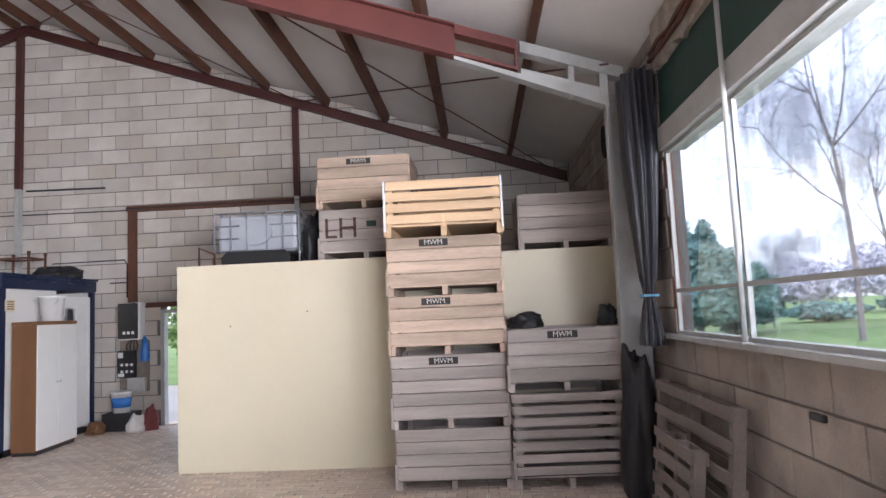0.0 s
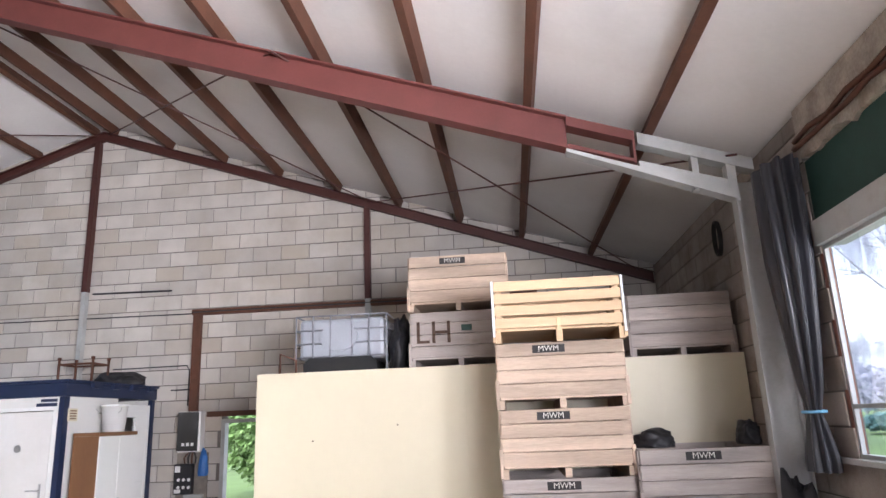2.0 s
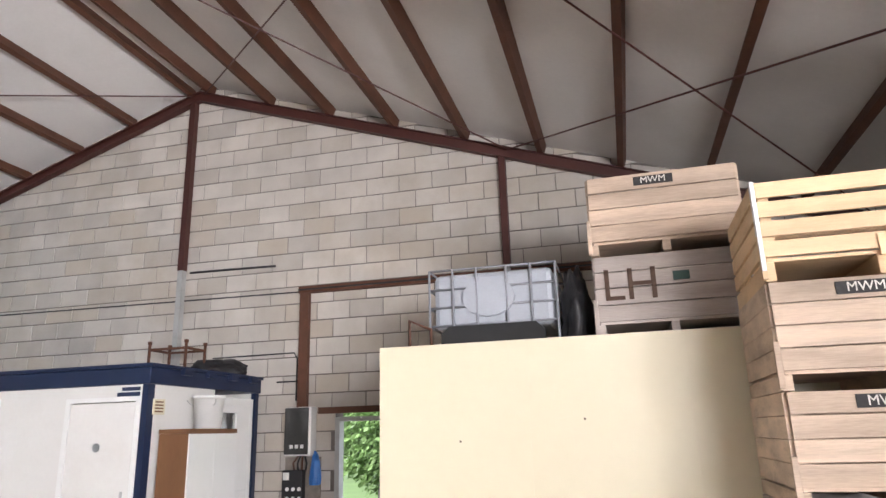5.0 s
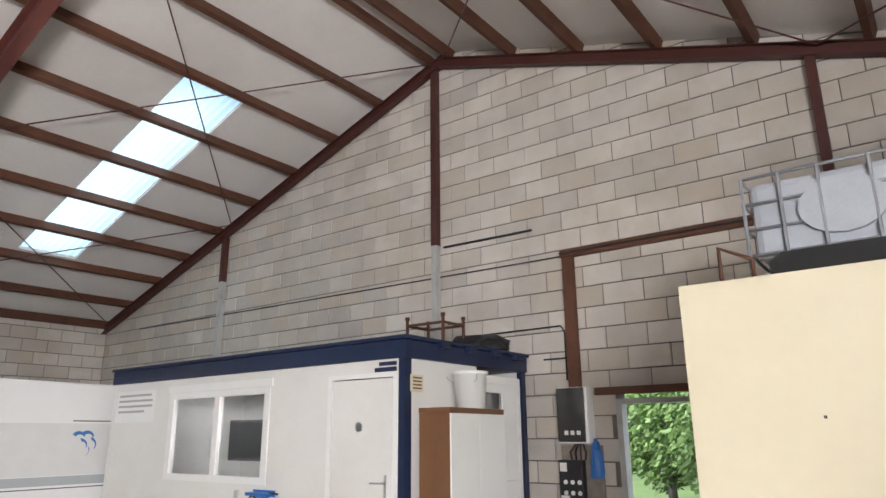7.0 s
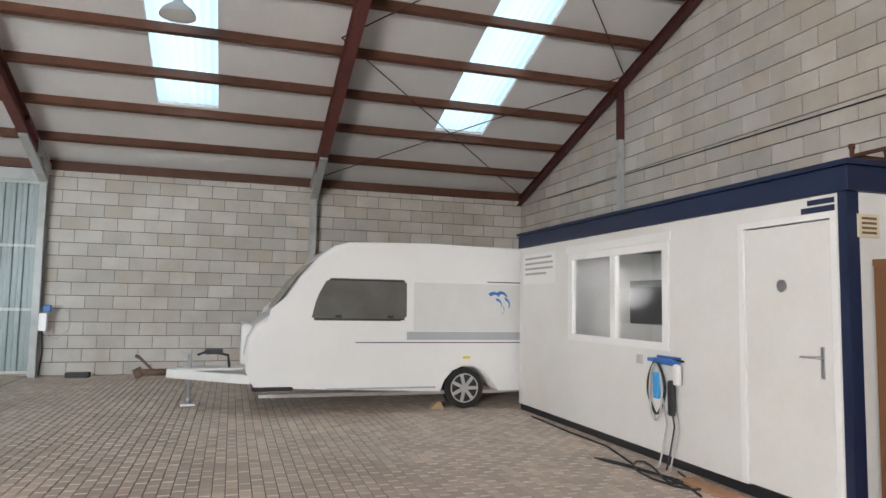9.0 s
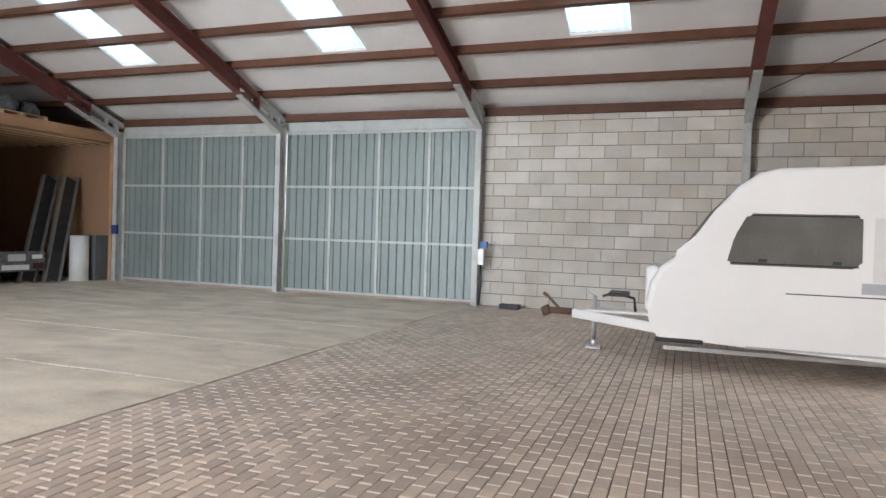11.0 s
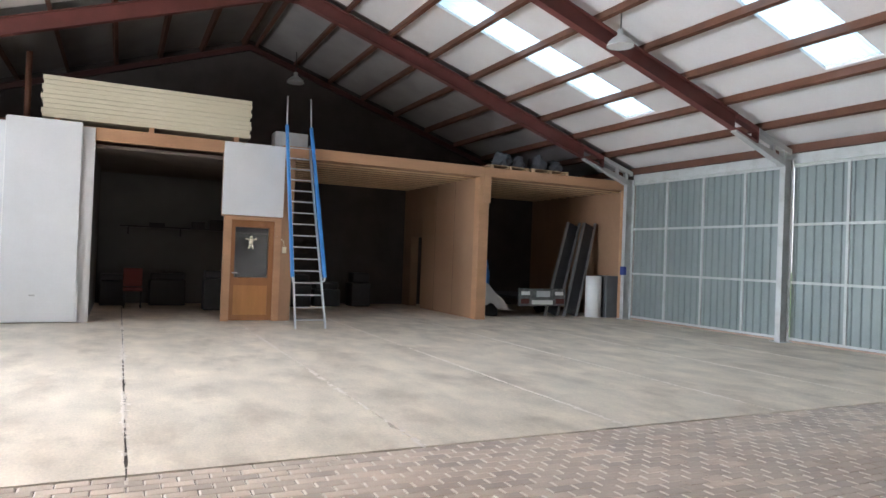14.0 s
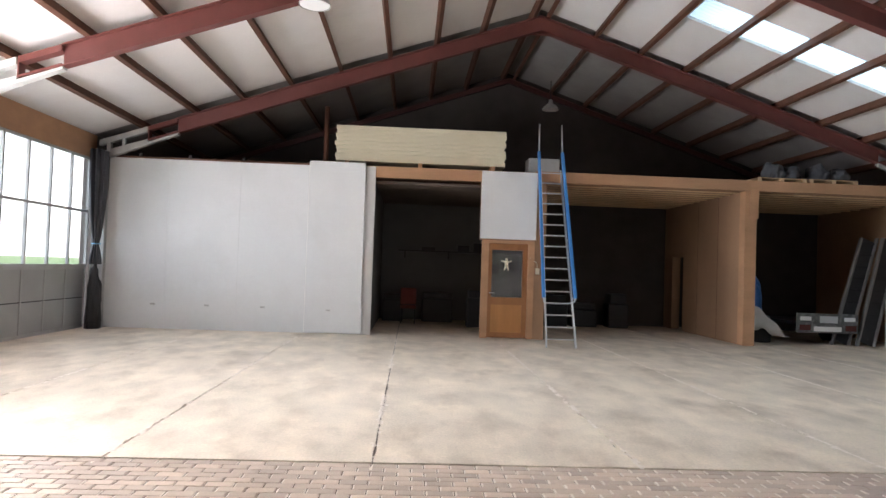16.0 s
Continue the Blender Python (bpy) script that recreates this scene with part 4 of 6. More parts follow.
for i, w_ in enumerate((0.86, 0.9, 0.9, 0.7)):
    box_part("notice_line", -11.72, -11.72 + w_, CY0 - 0.004, CY0 - 0.001, 2.22 - 0.075 * i, 2.25 - 0.075 * i, mat("faded_print", (0.42, 0.42, 0.41), 0.7) if i == 0 else bpy.data.materials["faded_print"], cab)
box_part("notice_sheet", -11.8, -10.75, CY0 - 0.0005, CY0 + 0.001, 1.86, 2.3, M_UPVC, cab)
# end: vent, glazed door
vent = part("vent", bx(bmesh.new(), CX1 - 0.01, CX1 + 0.012, 9.68, 9.88, 2.08, 2.25, 0.004), M_CREAM, cab)
for i in range(4):
    part("vent_slot", bx(bmesh.new(), CX1 + 0.0125, CX1 + 0.0145, 9.71, 9.85, 2.105 + 0.035 * i, 2.122 + 0.035 * i), M_BROWN, vent)
ed = part("end_door", bx(bmesh.new(), CX1 - 0.05, CX1 + 0.01, 10.95, 11.72, 0.12, 1.13, 0.006), M_UPVC, cab, "white glazed end door")
for a, b, c, d in ((10.88, 10.95, 0.1, 2.32), (11.72, 11.79, 0.1, 2.32), (10.95, 11.72, 2.23, 2.32)):
    part("door_frame", bx(bmesh.new(), CX1 - 0.06, CX1 + 0.015, a, b, c, d), M_UPVC, cab)
for a, b, c, d in ((10.95, 11.02, 1.132, 2.228), (11.4, 11.72, 1.132, 2.228), (11.02, 11.4, 2.13, 2.228)):
    part("door_stile", bx(bmesh.new(), CX1 - 0.05, CX1 + 0.01, a, b, c, d), M_UPVC, ed)
part("pane", bx(bmesh.new(), CX1 - 0.03, CX1 - 0.02, 11.02, 11.4, 1.132, 2.13), M_COLDGLASS, ed)

# cupboard at the cabin's end
cup = thing("tall_cupboard", pose(-5.967, 10.27, 0, 0, 0, 4.5), "tall cupboard with brown side and two white doors", "cupboard")
box_part("carcass", -0.17, 0.18, -0.55, 0.55, 0.05, 1.865, M_BROWN, cup)
box_part("plinth", -0.165, 0.165, -0.54, 0.54, 0.0, 0.049, M_DARK, cup)
box_part("top_board", -0.175, 0.19, -0.555, 0.555, 1.867, 1.915, M_BROWN, cup)
for a, b in ((-0.55, -0.003), (0.003, 0.55)):
    d_ = box_part("door", 0.182, 0.2, a, b, 0.07, 1.86, M_UPVC, cup, "plain white cupboard door", bev=0.003)
    rod(bm := bmesh.new(), (0.2, (b - 0.04) if a < 0 else (a + 0.04), 1.0), (0.222, (b - 0.04) if a < 0 else (a + 0.04), 1.0), 0.012, 10)
    part("knob", bm, M_CHROME, d_)


def bucket(x, y, z, r, h, material, label, band=None):
    b = thing("bucket", pose(x, y, z), label, "bucket")
    bm = bmesh.new()
    seg, rings = 24, []
    for rr, zz in ((0.0, 0.004), (0.82 * r, 0.0), (r, h), (1.06 * r, h), (1.06 * r, h - 0.03), (0.98 * r, h - 0.035), (0.97 * r, h - 0.01), (0.8 * r, 0.012), (0.0, 0.012)):
        rings.append([bm.verts.new((max(rr, 0.001) * math.cos(2 * math.pi * i / seg), max(rr, 0.001) * math.sin(2 * math.pi * i / seg), zz)) for i in range(seg)])
    for p, q in zip(rings, rings[1:]):
        for i in range(seg):
            bm.faces.new((p[i], p[(i + 1) % seg], q[(i + 1) % seg], q[i])).smooth = True
    part("pail", bm, material, b)
    tube(bm := bmesh.new(), [(1.07 * r * math.cos(t), 1.07 * r * math.sin(t) * 0.35 - r * 0.9, h - 0.05 - 0.5 * r * math.sin(t)) for t in [math.pi * i / 10 for i in range(11)]], 0.005)
    part("handle", bm, M_CHROME, b)
    if band:
        rod(bm := bmesh.new(), (0, 0, h * 0.25), (0, 0, h * 0.72), r * 0.885, 24, r * 0.965)
        part("label_band", bm, band, b, "blue printed label")
    return b


bucket(-5.9, 10.32, 1.917, 0.18, 0.38, M_UPVC, "white plastic bucket on the cupboard")
bucket(-5.62, 11.82, 0.3, 0.17, 0.36, M_UPVC, "white bucket with blue label on a crate by the wall", M_BLUE)
cb = thing("clutter_crate", pose(-5.62, 11.82, 0), "low dark plastic crate under a bucket", "crate")
box_part("crate_body", -0.24, 0.24, -0.2, 0.24, 0.0, 0.3, M_DARK, cb, bev=0.01)
lump("rag_bag", -5.25, 11.62, 0.0, 0.16, 0.16, 0.2, M_WHITE, "crumpled pale sack on the floor", "sack", 12)
lump("rag_bag", -5.86, 11.45, 0.0, 0.15, 0.15, 0.16, M_BROWN, "crumpled brown sack on the floor", "sack", 14)
lump("rag_bag", -5.05, 11.72, 0.0, 0.12, 0.12, 0.3, mat("dull_red_cloth", (0.2, 0.05, 0.05), 0.8), "dull red cloth bundle on the floor", "cloth", 15)

# frame and cover on the cabin roof
st = thing("steel_stool_frame", pose(-6.9, 11.0, 2.64), "rusty four-legged steel frame on the cabin roof", "steel frame")
for xx, yy in ((-0.28, -0.2), (0.28, -0.2), (-0.28, 0.22), (0.28, 0.22)):
    rod(bm := bmesh.new(), (xx, yy, 0), (xx, yy, 0.4), 0.02, 8)
    part("leg", bm, M_PURLIN, st)
    rod(bm := bmesh.new(), (xx, yy, 0.4), (xx, yy, 0.44), 0.028, 8)
    part("cap", bm, M_PURLIN, st)
for p, q in (((-0.28, -0.2), (0.28, -0.2)), ((0.28, -0.2), (0.28, 0.22)), ((0.28, 0.22), (-0.28, 0.22)), ((-0.28, 0.22), (-0.28, -0.2))):
    bar(bm := bmesh.new(), (*p, 0.33), (*q, 0.33), 0.03, 0.03)
    part("rail", bm, M_PURLIN, st)
lump("roof_cover", -6.55, 11.45, 2.64, 0.42, 0.3, 0.17, M_DARK, "black sheet bundled on the cabin roof", "plastic sheet", 21)

# hose and tools on the cabin front
hk = thing("cable_holder", pose(-8.27, CY0 - 0.002, 1.01), "blue wall holder with hanging cables and connectors", "cable holder")
box_part("back_plate", -0.19, 0.19, -0.012, -0.001, -0.03, 0.06, M_BLUE, hk, bev=0.003)
box_part("shelf", -0.2, 0.2, -0.12, -0.013, 0.0, 0.035, M_BLUE, hk, "blue holder shelf", bev=0.008)
rod(bm := bmesh.new(), (0.15, -0.06, 0.04), (0.3, -0.06, 0.03), 0.012, 8)
part("lever", bm, M_DARK, hk)
loop = [(-0.12 + 0.13 * math.sin(t), -0.07 - 0.01 * math.sin(3 * t), -0.26 + 0.26 * math.cos(t)) for t in [2 * math.pi * i / 28 for i in range(29)]]
tube(bm := bmesh.new(), loop, 0.013)
part("cable", bm, M_DARK, hk, "dark grey coiled cable")
loop = [(-0.1 + 0.1 * math.sin(t), -0.09, -0.3 + 0.28 * math.cos(t)) for t in [2 * math.pi * i / 28 for i in range(29)]]
tube(bm := bmesh.new(), loop, 0.011)
part("cable", bm, M_GREYPAINT, hk, "pale grey coiled cable")
box_part("connector", -0.1, -0.02, -0.13, -0.07, -0.36, -0.1, mat("light_blue_plastic", (0.05, 0.35, 0.7), 0.4), hk, "light blue connector", bev=0.015)
box_part("hand_lamp", 0.12, 0.2, -0.12, -0.06, -0.5, -0.16, M_DARK, hk, "dark hand tool", bev=0.02)
box_part("white_plug", 0.2, 0.28, -0.11, -0.06, -0.2, 0.0, M_UPVC, hk, bev=0.015)
for x_, m_ in ((0.0, M_GREYPAINT), (0.12, M_DARK), (0.17, M_GREYPAINT)):
    tube(bm := bmesh.new(), [(x_, -0.08, -0.35), (x_ + 0.05, -0.07, -0.6), (x_ + 0.02, -0.1, -0.85), (x_ + 0.1, -0.2, -0.985)], 0.009)
    part("cable", bm, m_, hk)
box_part("socket", -8.78, -8.72, CY0 - 0.04, CY0 - 0.001, 0.96, 1.05, M_GREYPAINT, cab, "small grey socket")
fc = thing("floor_cable", pose(-8.0, 9.35, 0.012), "dark cable lying on the paving by the cabin", "cable")
rc = random.Random(9)
pts = [(0.6 * math.sin(i * 0.55) * (0.5 + i / 30), 0.14 * math.cos(i * 0.8) - 0.01 * i, 0.004 * rc.random()) for i in range(26)]
tube(bm := bmesh.new(), pts, 0.011)
part("cable_run", bm, M_DARK, fc)
tube(bm := bmesh.new(), [(-3.2, 0.12, 0.0), (-2.0, 0.08, 0.0), (-1.2, 0.1, 0.0), (-0.4, -0.1, 0.002)], 0.011)
part("cable_run", bm, M_DARK, fc)
fp = thing("floor_plank", pose(-7.4, 9.4, 0), "short orange-brown board on the paving by the cabin", "board")
box_part("plank", -0.35, 0.3, -0.1, 0.08, 0.002, 0.03, M_BEAM, fp, bev=0.004)

# ---- things on the gable wall ----
ch = thing("steel_channel", pose(0, 0, 0), "brown rusty steel track over the old doorway", "steel track", kind="structure")
box_part("track_post", -5.64, -5.5, GABLE - 0.09, GABLE - 0.002, 2.2, 3.86, M_PURLIN, ch)
box_part("track", -5.66, 0.4, GABLE - 0.1, GABLE - 0.002, 3.862, 3.96, M_PURLIN, ch)
box_part("track_lip", -5.66, 0.4, GABLE - 0.125, GABLE - 0.101, 3.9, 3.92, M_DARK, ch)
for nm, pts, r in (("wall_pipe", [(-7.6, GABLE - 0.03, 4.36), (-6.1, GABLE - 0.03, 4.34)], 0.018),
                   ("wall_conduit", [(-16.1, GABLE - 0.02, 3.97), (-5.7, GABLE - 0.02, 3.9)], 0.011),
                   ("wall_conduit", [(-7.1, GABLE - 0.02, 2.98), (-5.74, GABLE - 0.02, 2.99), (-5.69, GABLE - 0.02, 2.9), (-5.69, GABLE - 0.02, 2.3)], 0.011),
                   ("wall_conduit", [(-6.0, GABLE - 0.03, 2.575), (-5.66, GABLE - 0.03, 2.575)], 0.012)):
    w_ = thing(nm, pose(0, 0, 0), "thin dark pipe fixed along the block wall", "pipe", kind="structure")
    tube(bm := bmesh.new(), pts, r)
    part("pipe_run", bm, M_DARK, w_)
inv = thing("wall_inverter", pose(-5.56, GABLE - 0.002, 1.54), "white wall unit with dark glossy front", "electrical unit")
box_part("housing", -0.2, 0.2, -0.2, 0.0, 0.0, 0.66, M_UPVC, inv, bev=0.02)
box_part("front_cover", -0.19, 0.17, -0.226, -0.201, 0.02, 0.65, M_TINT, inv, "dark glossy front", bev=0.01)
for i in range(3):
    box_part("key", -0.1 + 0.08 * i, -0.05 + 0.08 * i, -0.23, -0.2265, 0.1, 0.15, M_UPVC, inv)
mb = thing("meter_board", pose(-5.62, GABLE - 0.002, 0.62), "dark meter board with small switches and cables", "meter board")
box_part("back_board", -0.2, 0.34, -0.03, 0.0, -0.0, 0.9, M_CONCJOINT, mb)
box_part("switch_box", -0.19, 0.12, -0.14, -0.031, 0.25, 0.73, M_DARK, mb, bev=0.01)
box_part("grey_box", -0.02, 0.3, -0.12, -0.031, -0.01, 0.24, M_GREYPAINT, mb, "grey junction box", bev=0.01)
for i in range(3):
    for j in range(2):
        rod(bm := bmesh.new(), (-0.1 + 0.09 * i, -0.141, 0.36 + 0.12 * j), (-0.1 + 0.09 * i, -0.155, 0.36 + 0.12 * j), 0.026, 12)
        part("switch", bm, M_UPVC, mb)
box_part("socket", -0.17, -0.08, -0.15, -0.141, 0.6, 0.7, M_UPVC, mb)
box_part("label", -0.17, -0.06, -0.147, -0.141, 0.27, 0.33, M_UPVC, mb)
lump("blue_gloves", -5.33, GABLE - 0.09, 1.15, 0.07, 0.07, 0.3, M_BLUE, "blue cloth hanging at the meter board", "cloth", 4)
for k in range(4):
    tube(bm := bmesh.new(), [(-0.05 + 0.06 * k, -0.05, 0.73), (-0.06 + 0.07 * k, -0.07, 0.82), (0.02 + 0.03 * k, -0.06, 0.92)], 0.012)
    part("cable", bm, M_DARK if k % 2 else M_PURLIN, mb)
# back door
dr = tagged(new("door_1"), "open doorway with pale frame and steel lintel", "door", kind="structure")
for a, b, c, d in ((-5.08, -5.01, 0.0, 2.05), (-4.02, -3.95, 0.0, 2.05), (-5.009, -4.021, 1.99, 2.05)):
    part("door_frame", bx(bmesh.new(), a, b, GABLE - 0.01, GABLE + 0.14, c, d), M_GREYPAINT, dr)
part("lintel", bx(bmesh.new(), -5.32, -3.8, GABLE - 0.06, GABLE - 0.001, 2.10, 2.19), M_PURLIN, dr)
part("threshold", bx(bmesh.new(), -5.08, -3.95, GABLE - 0.01, GABLE + 0.3, -0.02, 0.015), M_CONC, dr)

# wall ring on the east wall
rg = thing("coiled_hose", pose(RIGHT - 0.005, 8.55, 3.8), "dark coiled hose on the block wall", "hose")
for k in range(3):
    tube(bm := bmesh.new(), [(-0.03 - 0.015 * k, 0.11 * math.cos(t), 0.2 * math.sin(t)) for t in [2 * math.pi * i / 24 for i in range(25)]], 0.012)
    part("coil", bm, M_DARK, rg)
# dark plate drawn in place of a small ledged hole in the blocks
bd = thing("wall_bracket", pose(RIGHT - 0.001, 3.85, 1.17), "small dark plate standing in for a hole with ledge", "bracket")
box_part("plate", -0.03, 0.0, -0.07, 0.07, -0.02, 0.02, M_DARK, bd, bev=0.008)

# ---- caravan ----
VX0, VX1 = -14.15, -11.93
car = thing("caravan", pose(-0.12, 0.12, 0.02), "white touring caravan with tinted windows and alloy wheels", "caravan")
prof = [(5.62, 0.36), (5.52, 0.55), (5.48, 0.8), (5.52, 1.02), (5.62, 1.2), (5.74, 1.30), (5.86, 1.36), (6.02, 1.6), (6.22, 1.9), (6.46, 2.18), (6.68, 2.34), (6.9, 2.40), (8.0, 2.42), (10.8, 2.40), (11.15, 2.3), (11.3, 2.0), (11.32, 0.9), (11.25, 0.26), (9.2, 0.24), (9.07, 0.42), (8.95, 0.55), (8.8, 0.615), (8.62, 0.615), (8.46, 0.55), (8.34, 0.42), (8.27, 0.25), (6.6, 0.31)]
bm = bmesh.new()
prism(bm, prof, VX0, VX1, "x")
es = [e for e in bm.edges if abs(e.verts[0].co.x - e.verts[1].co.x) < 1e-6 and max(e.verts[0].co.z, e.verts[1].co.z) > 0.85]
bmesh.ops.bevel(bm, geom=es, offset=0.07, segments=4, affect="EDGES", profile=0.5)
for f in bm.faces:
    f.smooth = f.calc_area() < 1.2
part("body", bm, M_CARAVAN, car)
# window with slanting front edge
bm = bmesh.new()
prism(bm, [(6.36, 1.27), (6.44, 1.6), (6.58, 1.87), (7.73, 1.87), (7.74, 1.3), (7.68, 1.27)], VX1 - 0.02, VX1 + 0.02, "x")
bmesh.ops.bevel(bm, geom=[e for e in bm.edges if abs(e.verts[0].co.x - e.verts[1].co.x) > 0.01], offset=0.04, segments=3, affect="EDGES")
M_CARWIN = mat("smoky_acrylic", (0.13, 0.127, 0.12), 0.1, var=0.3, scale=2, bump=0.0)
w1 = part("window", bm, M_CARWIN, car, "dark tinted side window")
for a, b, c, d in ((6.42, 7.7, 1.285, 1.3), (6.62, 7.7, 1.84, 1.855)):
    part("window_seal", bx(bmesh.new(), VX1 + 0.0202, VX1 + 0.026, a, b, c, d), M_BLACK, w1)
for yy in (6.7, 7.45):
    part("window_catch", bx(bmesh.new(), VX1 + 0.021, VX1 + 0.03, yy, yy + 0.09, 1.31, 1.35), M_DARK, w1)
bm = bmesh.new()
prism(bm, [(5.90, 1.42), (6.2, 1.86), (6.42, 2.1), (6.4, 2.12), (6.17, 1.88), (5.87, 1.44)], VX0 + 0.25, VX1 - 0.25, "x")
part("front_window", bm, M_CARWIN, car, "tinted front window")
M_STRIPE = mat("silver_grey_stripe", (0.42, 0.44, 0.47), 0.25, var=0.05)
box_part("side_stripe", VX1 + 0.0005, VX1 + 0.004, 7.0, 11.2, 0.955, 0.968, M_NAVY, car, "thin dark waist stripe")
box_part("side_band", VX1 + 0.0005, VX1 + 0.003, 7.75, 11.2, 1.0, 1.12, M_STRIPE, car, "silver-grey side band")
box_part("upper_line", VX1 + 0.0005, VX1 + 0.004, 9.0, 11.2, 1.865, 1.88, M_DARK, car)
box_part("skin_panel", VX1 + 0.0004, VX1 + 0.002, 7.85, 11.2, 1.13, 1.84, mat("pearl_grey_skin", (0.68, 0.68, 0.67), 0.25, var=0.04), car, "pearl grey wall panel")
bm = bmesh.new()
for cy_, cz_, r_, a0 in ((9.1, 1.62, 0.11, 0.5), (9.22, 1.63, 0.11, 0.3), (9.14, 1.53, 0.1, -0.3), (9.26, 1.54, 0.11, -0.6), (9.2, 1.46, 0.08, -1.2)):
    arc = [(cy_ + r_ * math.cos(a0 + k * 0.28), cz_ + r_ * math.sin(a0 + k * 0.28)) for k in range(8)]
    arc += [(cy_ + 0.02 + r_ * 0.66 * math.cos(a0 + k * 0.28), cz_ - 0.01 + r_ * 0.66 * math.sin(a0 + k * 0.28)) for k in range(7, -1, -1)]
    prism(bm, arc, VX1 + 0.0025, VX1 + 0.005, "x")
part("emblem", bm, M_BLUE, car, "blue abstract emblem")
box_part("yellow_mark", VX1 + 0.001, VX1 + 0.004, 8.62, 8.74, 0.72, 0.76, mat("yellow_paint", (0.75, 0.65, 0.08), 0.5), car, "small yellow mark over the wheel")
box_part("chassis_rail", VX1 - 0.25, VX1 - 0.15, 5.7, 11.0, 0.19, 0.24, M_CHROME, car)
box_part("sill_trim", VX1 - 0.01, VX1 + 0.006, 6.6, 8.2, 0.3, 0.325, M_STRIPE, car)
box_part("front_bumper", VX0 + 0.1, VX1 + 0.01, 5.6, 6.15, 0.3, 0.36, M_DARK, car, "dark lower bumper", bev=0.02)
for xx in (VX1 - 0.18, VX0 + 0.18):
    out = 1 if xx > -13 else -1
    cy, cz, r = 8.68, 0.28, 0.3
    rod(bm := bmesh.new(), (xx - 0.09, cy, cz), (xx + 0.09, cy, cz), r, 32)
    wh = part("wheel", bm, M_BLACK, car, "black tyre on alloy rim")
    rod(bm := bmesh.new(), (xx + out * 0.0901, cy, cz), (xx + out * 0.094, cy, cz), 0.205, 28)
    part("rim_dish", bm, M_DARK, wh)
    bm = bmesh.new()
    rod(bm, (xx + out * 0.0945, cy, cz), (xx + out * 0.106, cy, cz), 0.05, 14)
    for k in range(7):
        a = 2 * math.pi * k / 7
        bar(bm, (xx + out * 0.1, cy + 0.03 * math.cos(a), cz + 0.03 * math.sin(a)), (xx + out * 0.1, cy + 0.205 * math.cos(a), cz + 0.205 * math.sin(a)), 0.05, 0.012, (1, 0, 0))
    seg = 28
    for k in range(seg):
        a, b = 2 * math.pi * k / seg, 2 * math.pi * (k + 1) / seg
        bar(bm, (xx + out * 0.1, cy + 0.208 * math.cos(a), cz + 0.208 * math.sin(a)), (xx + out * 0.1, cy + 0.208 * math.cos(b), cz + 0.208 * math.sin(b)), 0.016, 0.02, (1, 0, 0))
    part("rim", bm, M_ALU, wh, "silver alloy rim")
ch_ = thing("wheel_chock", pose(VX1 - 0.3, 8.44, 0), "yellow-brown wooden chock at the caravan wheel", "wheel chock")
prism(bm := bmesh.new(), [(-0.16, 0.0), (0.05, 0.0), (0.0, 0.1), (-0.04, 0.1)], -0.06, 0.06, "x")
part("wedge", bm, M_CRATE_NEW, ch_)
# drawbar
xc = (VX0 + VX1) / 2
bm = bmesh.new()
for s in (-1, 1):
    bar(bm, (xc + s * 0.75, 5.6, 0.42), (xc + s * 0.06, 4.45, 0.46), 0.07, 0.12)
part("drawbar", bm, M_UPVC, car, "white drawbar arms")
box_part("drawbar_cover", xc - 0.22, xc + 0.22, 4.6, 5.5, 0.5, 0.54, M_UPVC, car, "white drawbar cover", bev=0.015)
bm = bmesh.new()
rod(bm, (xc, 4.45, 0.47), (xc, 4.05, 0.47), 0.05, 12)
rod(bm, (xc, 4.1, 0.49), (xc, 4.0, 0.44), 0.07, 12)
bar(bm, (xc, 4.24, 0.5), (xc, 4.06, 0.68), 0.035, 0.035)
rod(bm, (xc, 4.06, 0.68), (xc, 4.0, 0.71), 0.025, 8)
part("coupling", bm, M_RUST, car, "rusty steel tow coupling with lever")
bm = bmesh.new()
rod(bm, (xc + 0.1, 4.75, 0.09), (xc + 0.1, 4.75, 0.72), 0.03, 10)
rod(bm, (xc + 0.1, 4.75, 0.72), (xc + 0.1, 4.62, 0.78), 0.012, 8)
bx(bm, xc - 0.02, xc + 0.22, 4.65, 4.85, 0.0, 0.03)
rod(bm, (xc + 0.1, 4.75, 0.03), (xc + 0.1, 4.75, 0.12), 0.045, 10)
part("jockey_leg", bm, M_ALU, car, "jockey stand with foot plate")
bm = bmesh.new()
tube(bm, [(xc + 0.15, 5.3, 0.54), (xc + 0.15, 5.28, 0.72), (xc + 0.1, 5.0, 0.78), (xc + 0.05, 4.85, 0.72)], 0.02)
bx(bm, xc - 0.1, xc + 0.25, 4.95, 5.2, 0.74, 0.8)
part("brake_lever", bm, M_DARK, car, "dark brake lever and hose")
box_part("front_cover", VX0 + 0.45, VX1 - 0.45, 5.44, 5.6, 0.62, 1.2, M_CARAVAN, car, "white moulded front locker", bev=0.05)

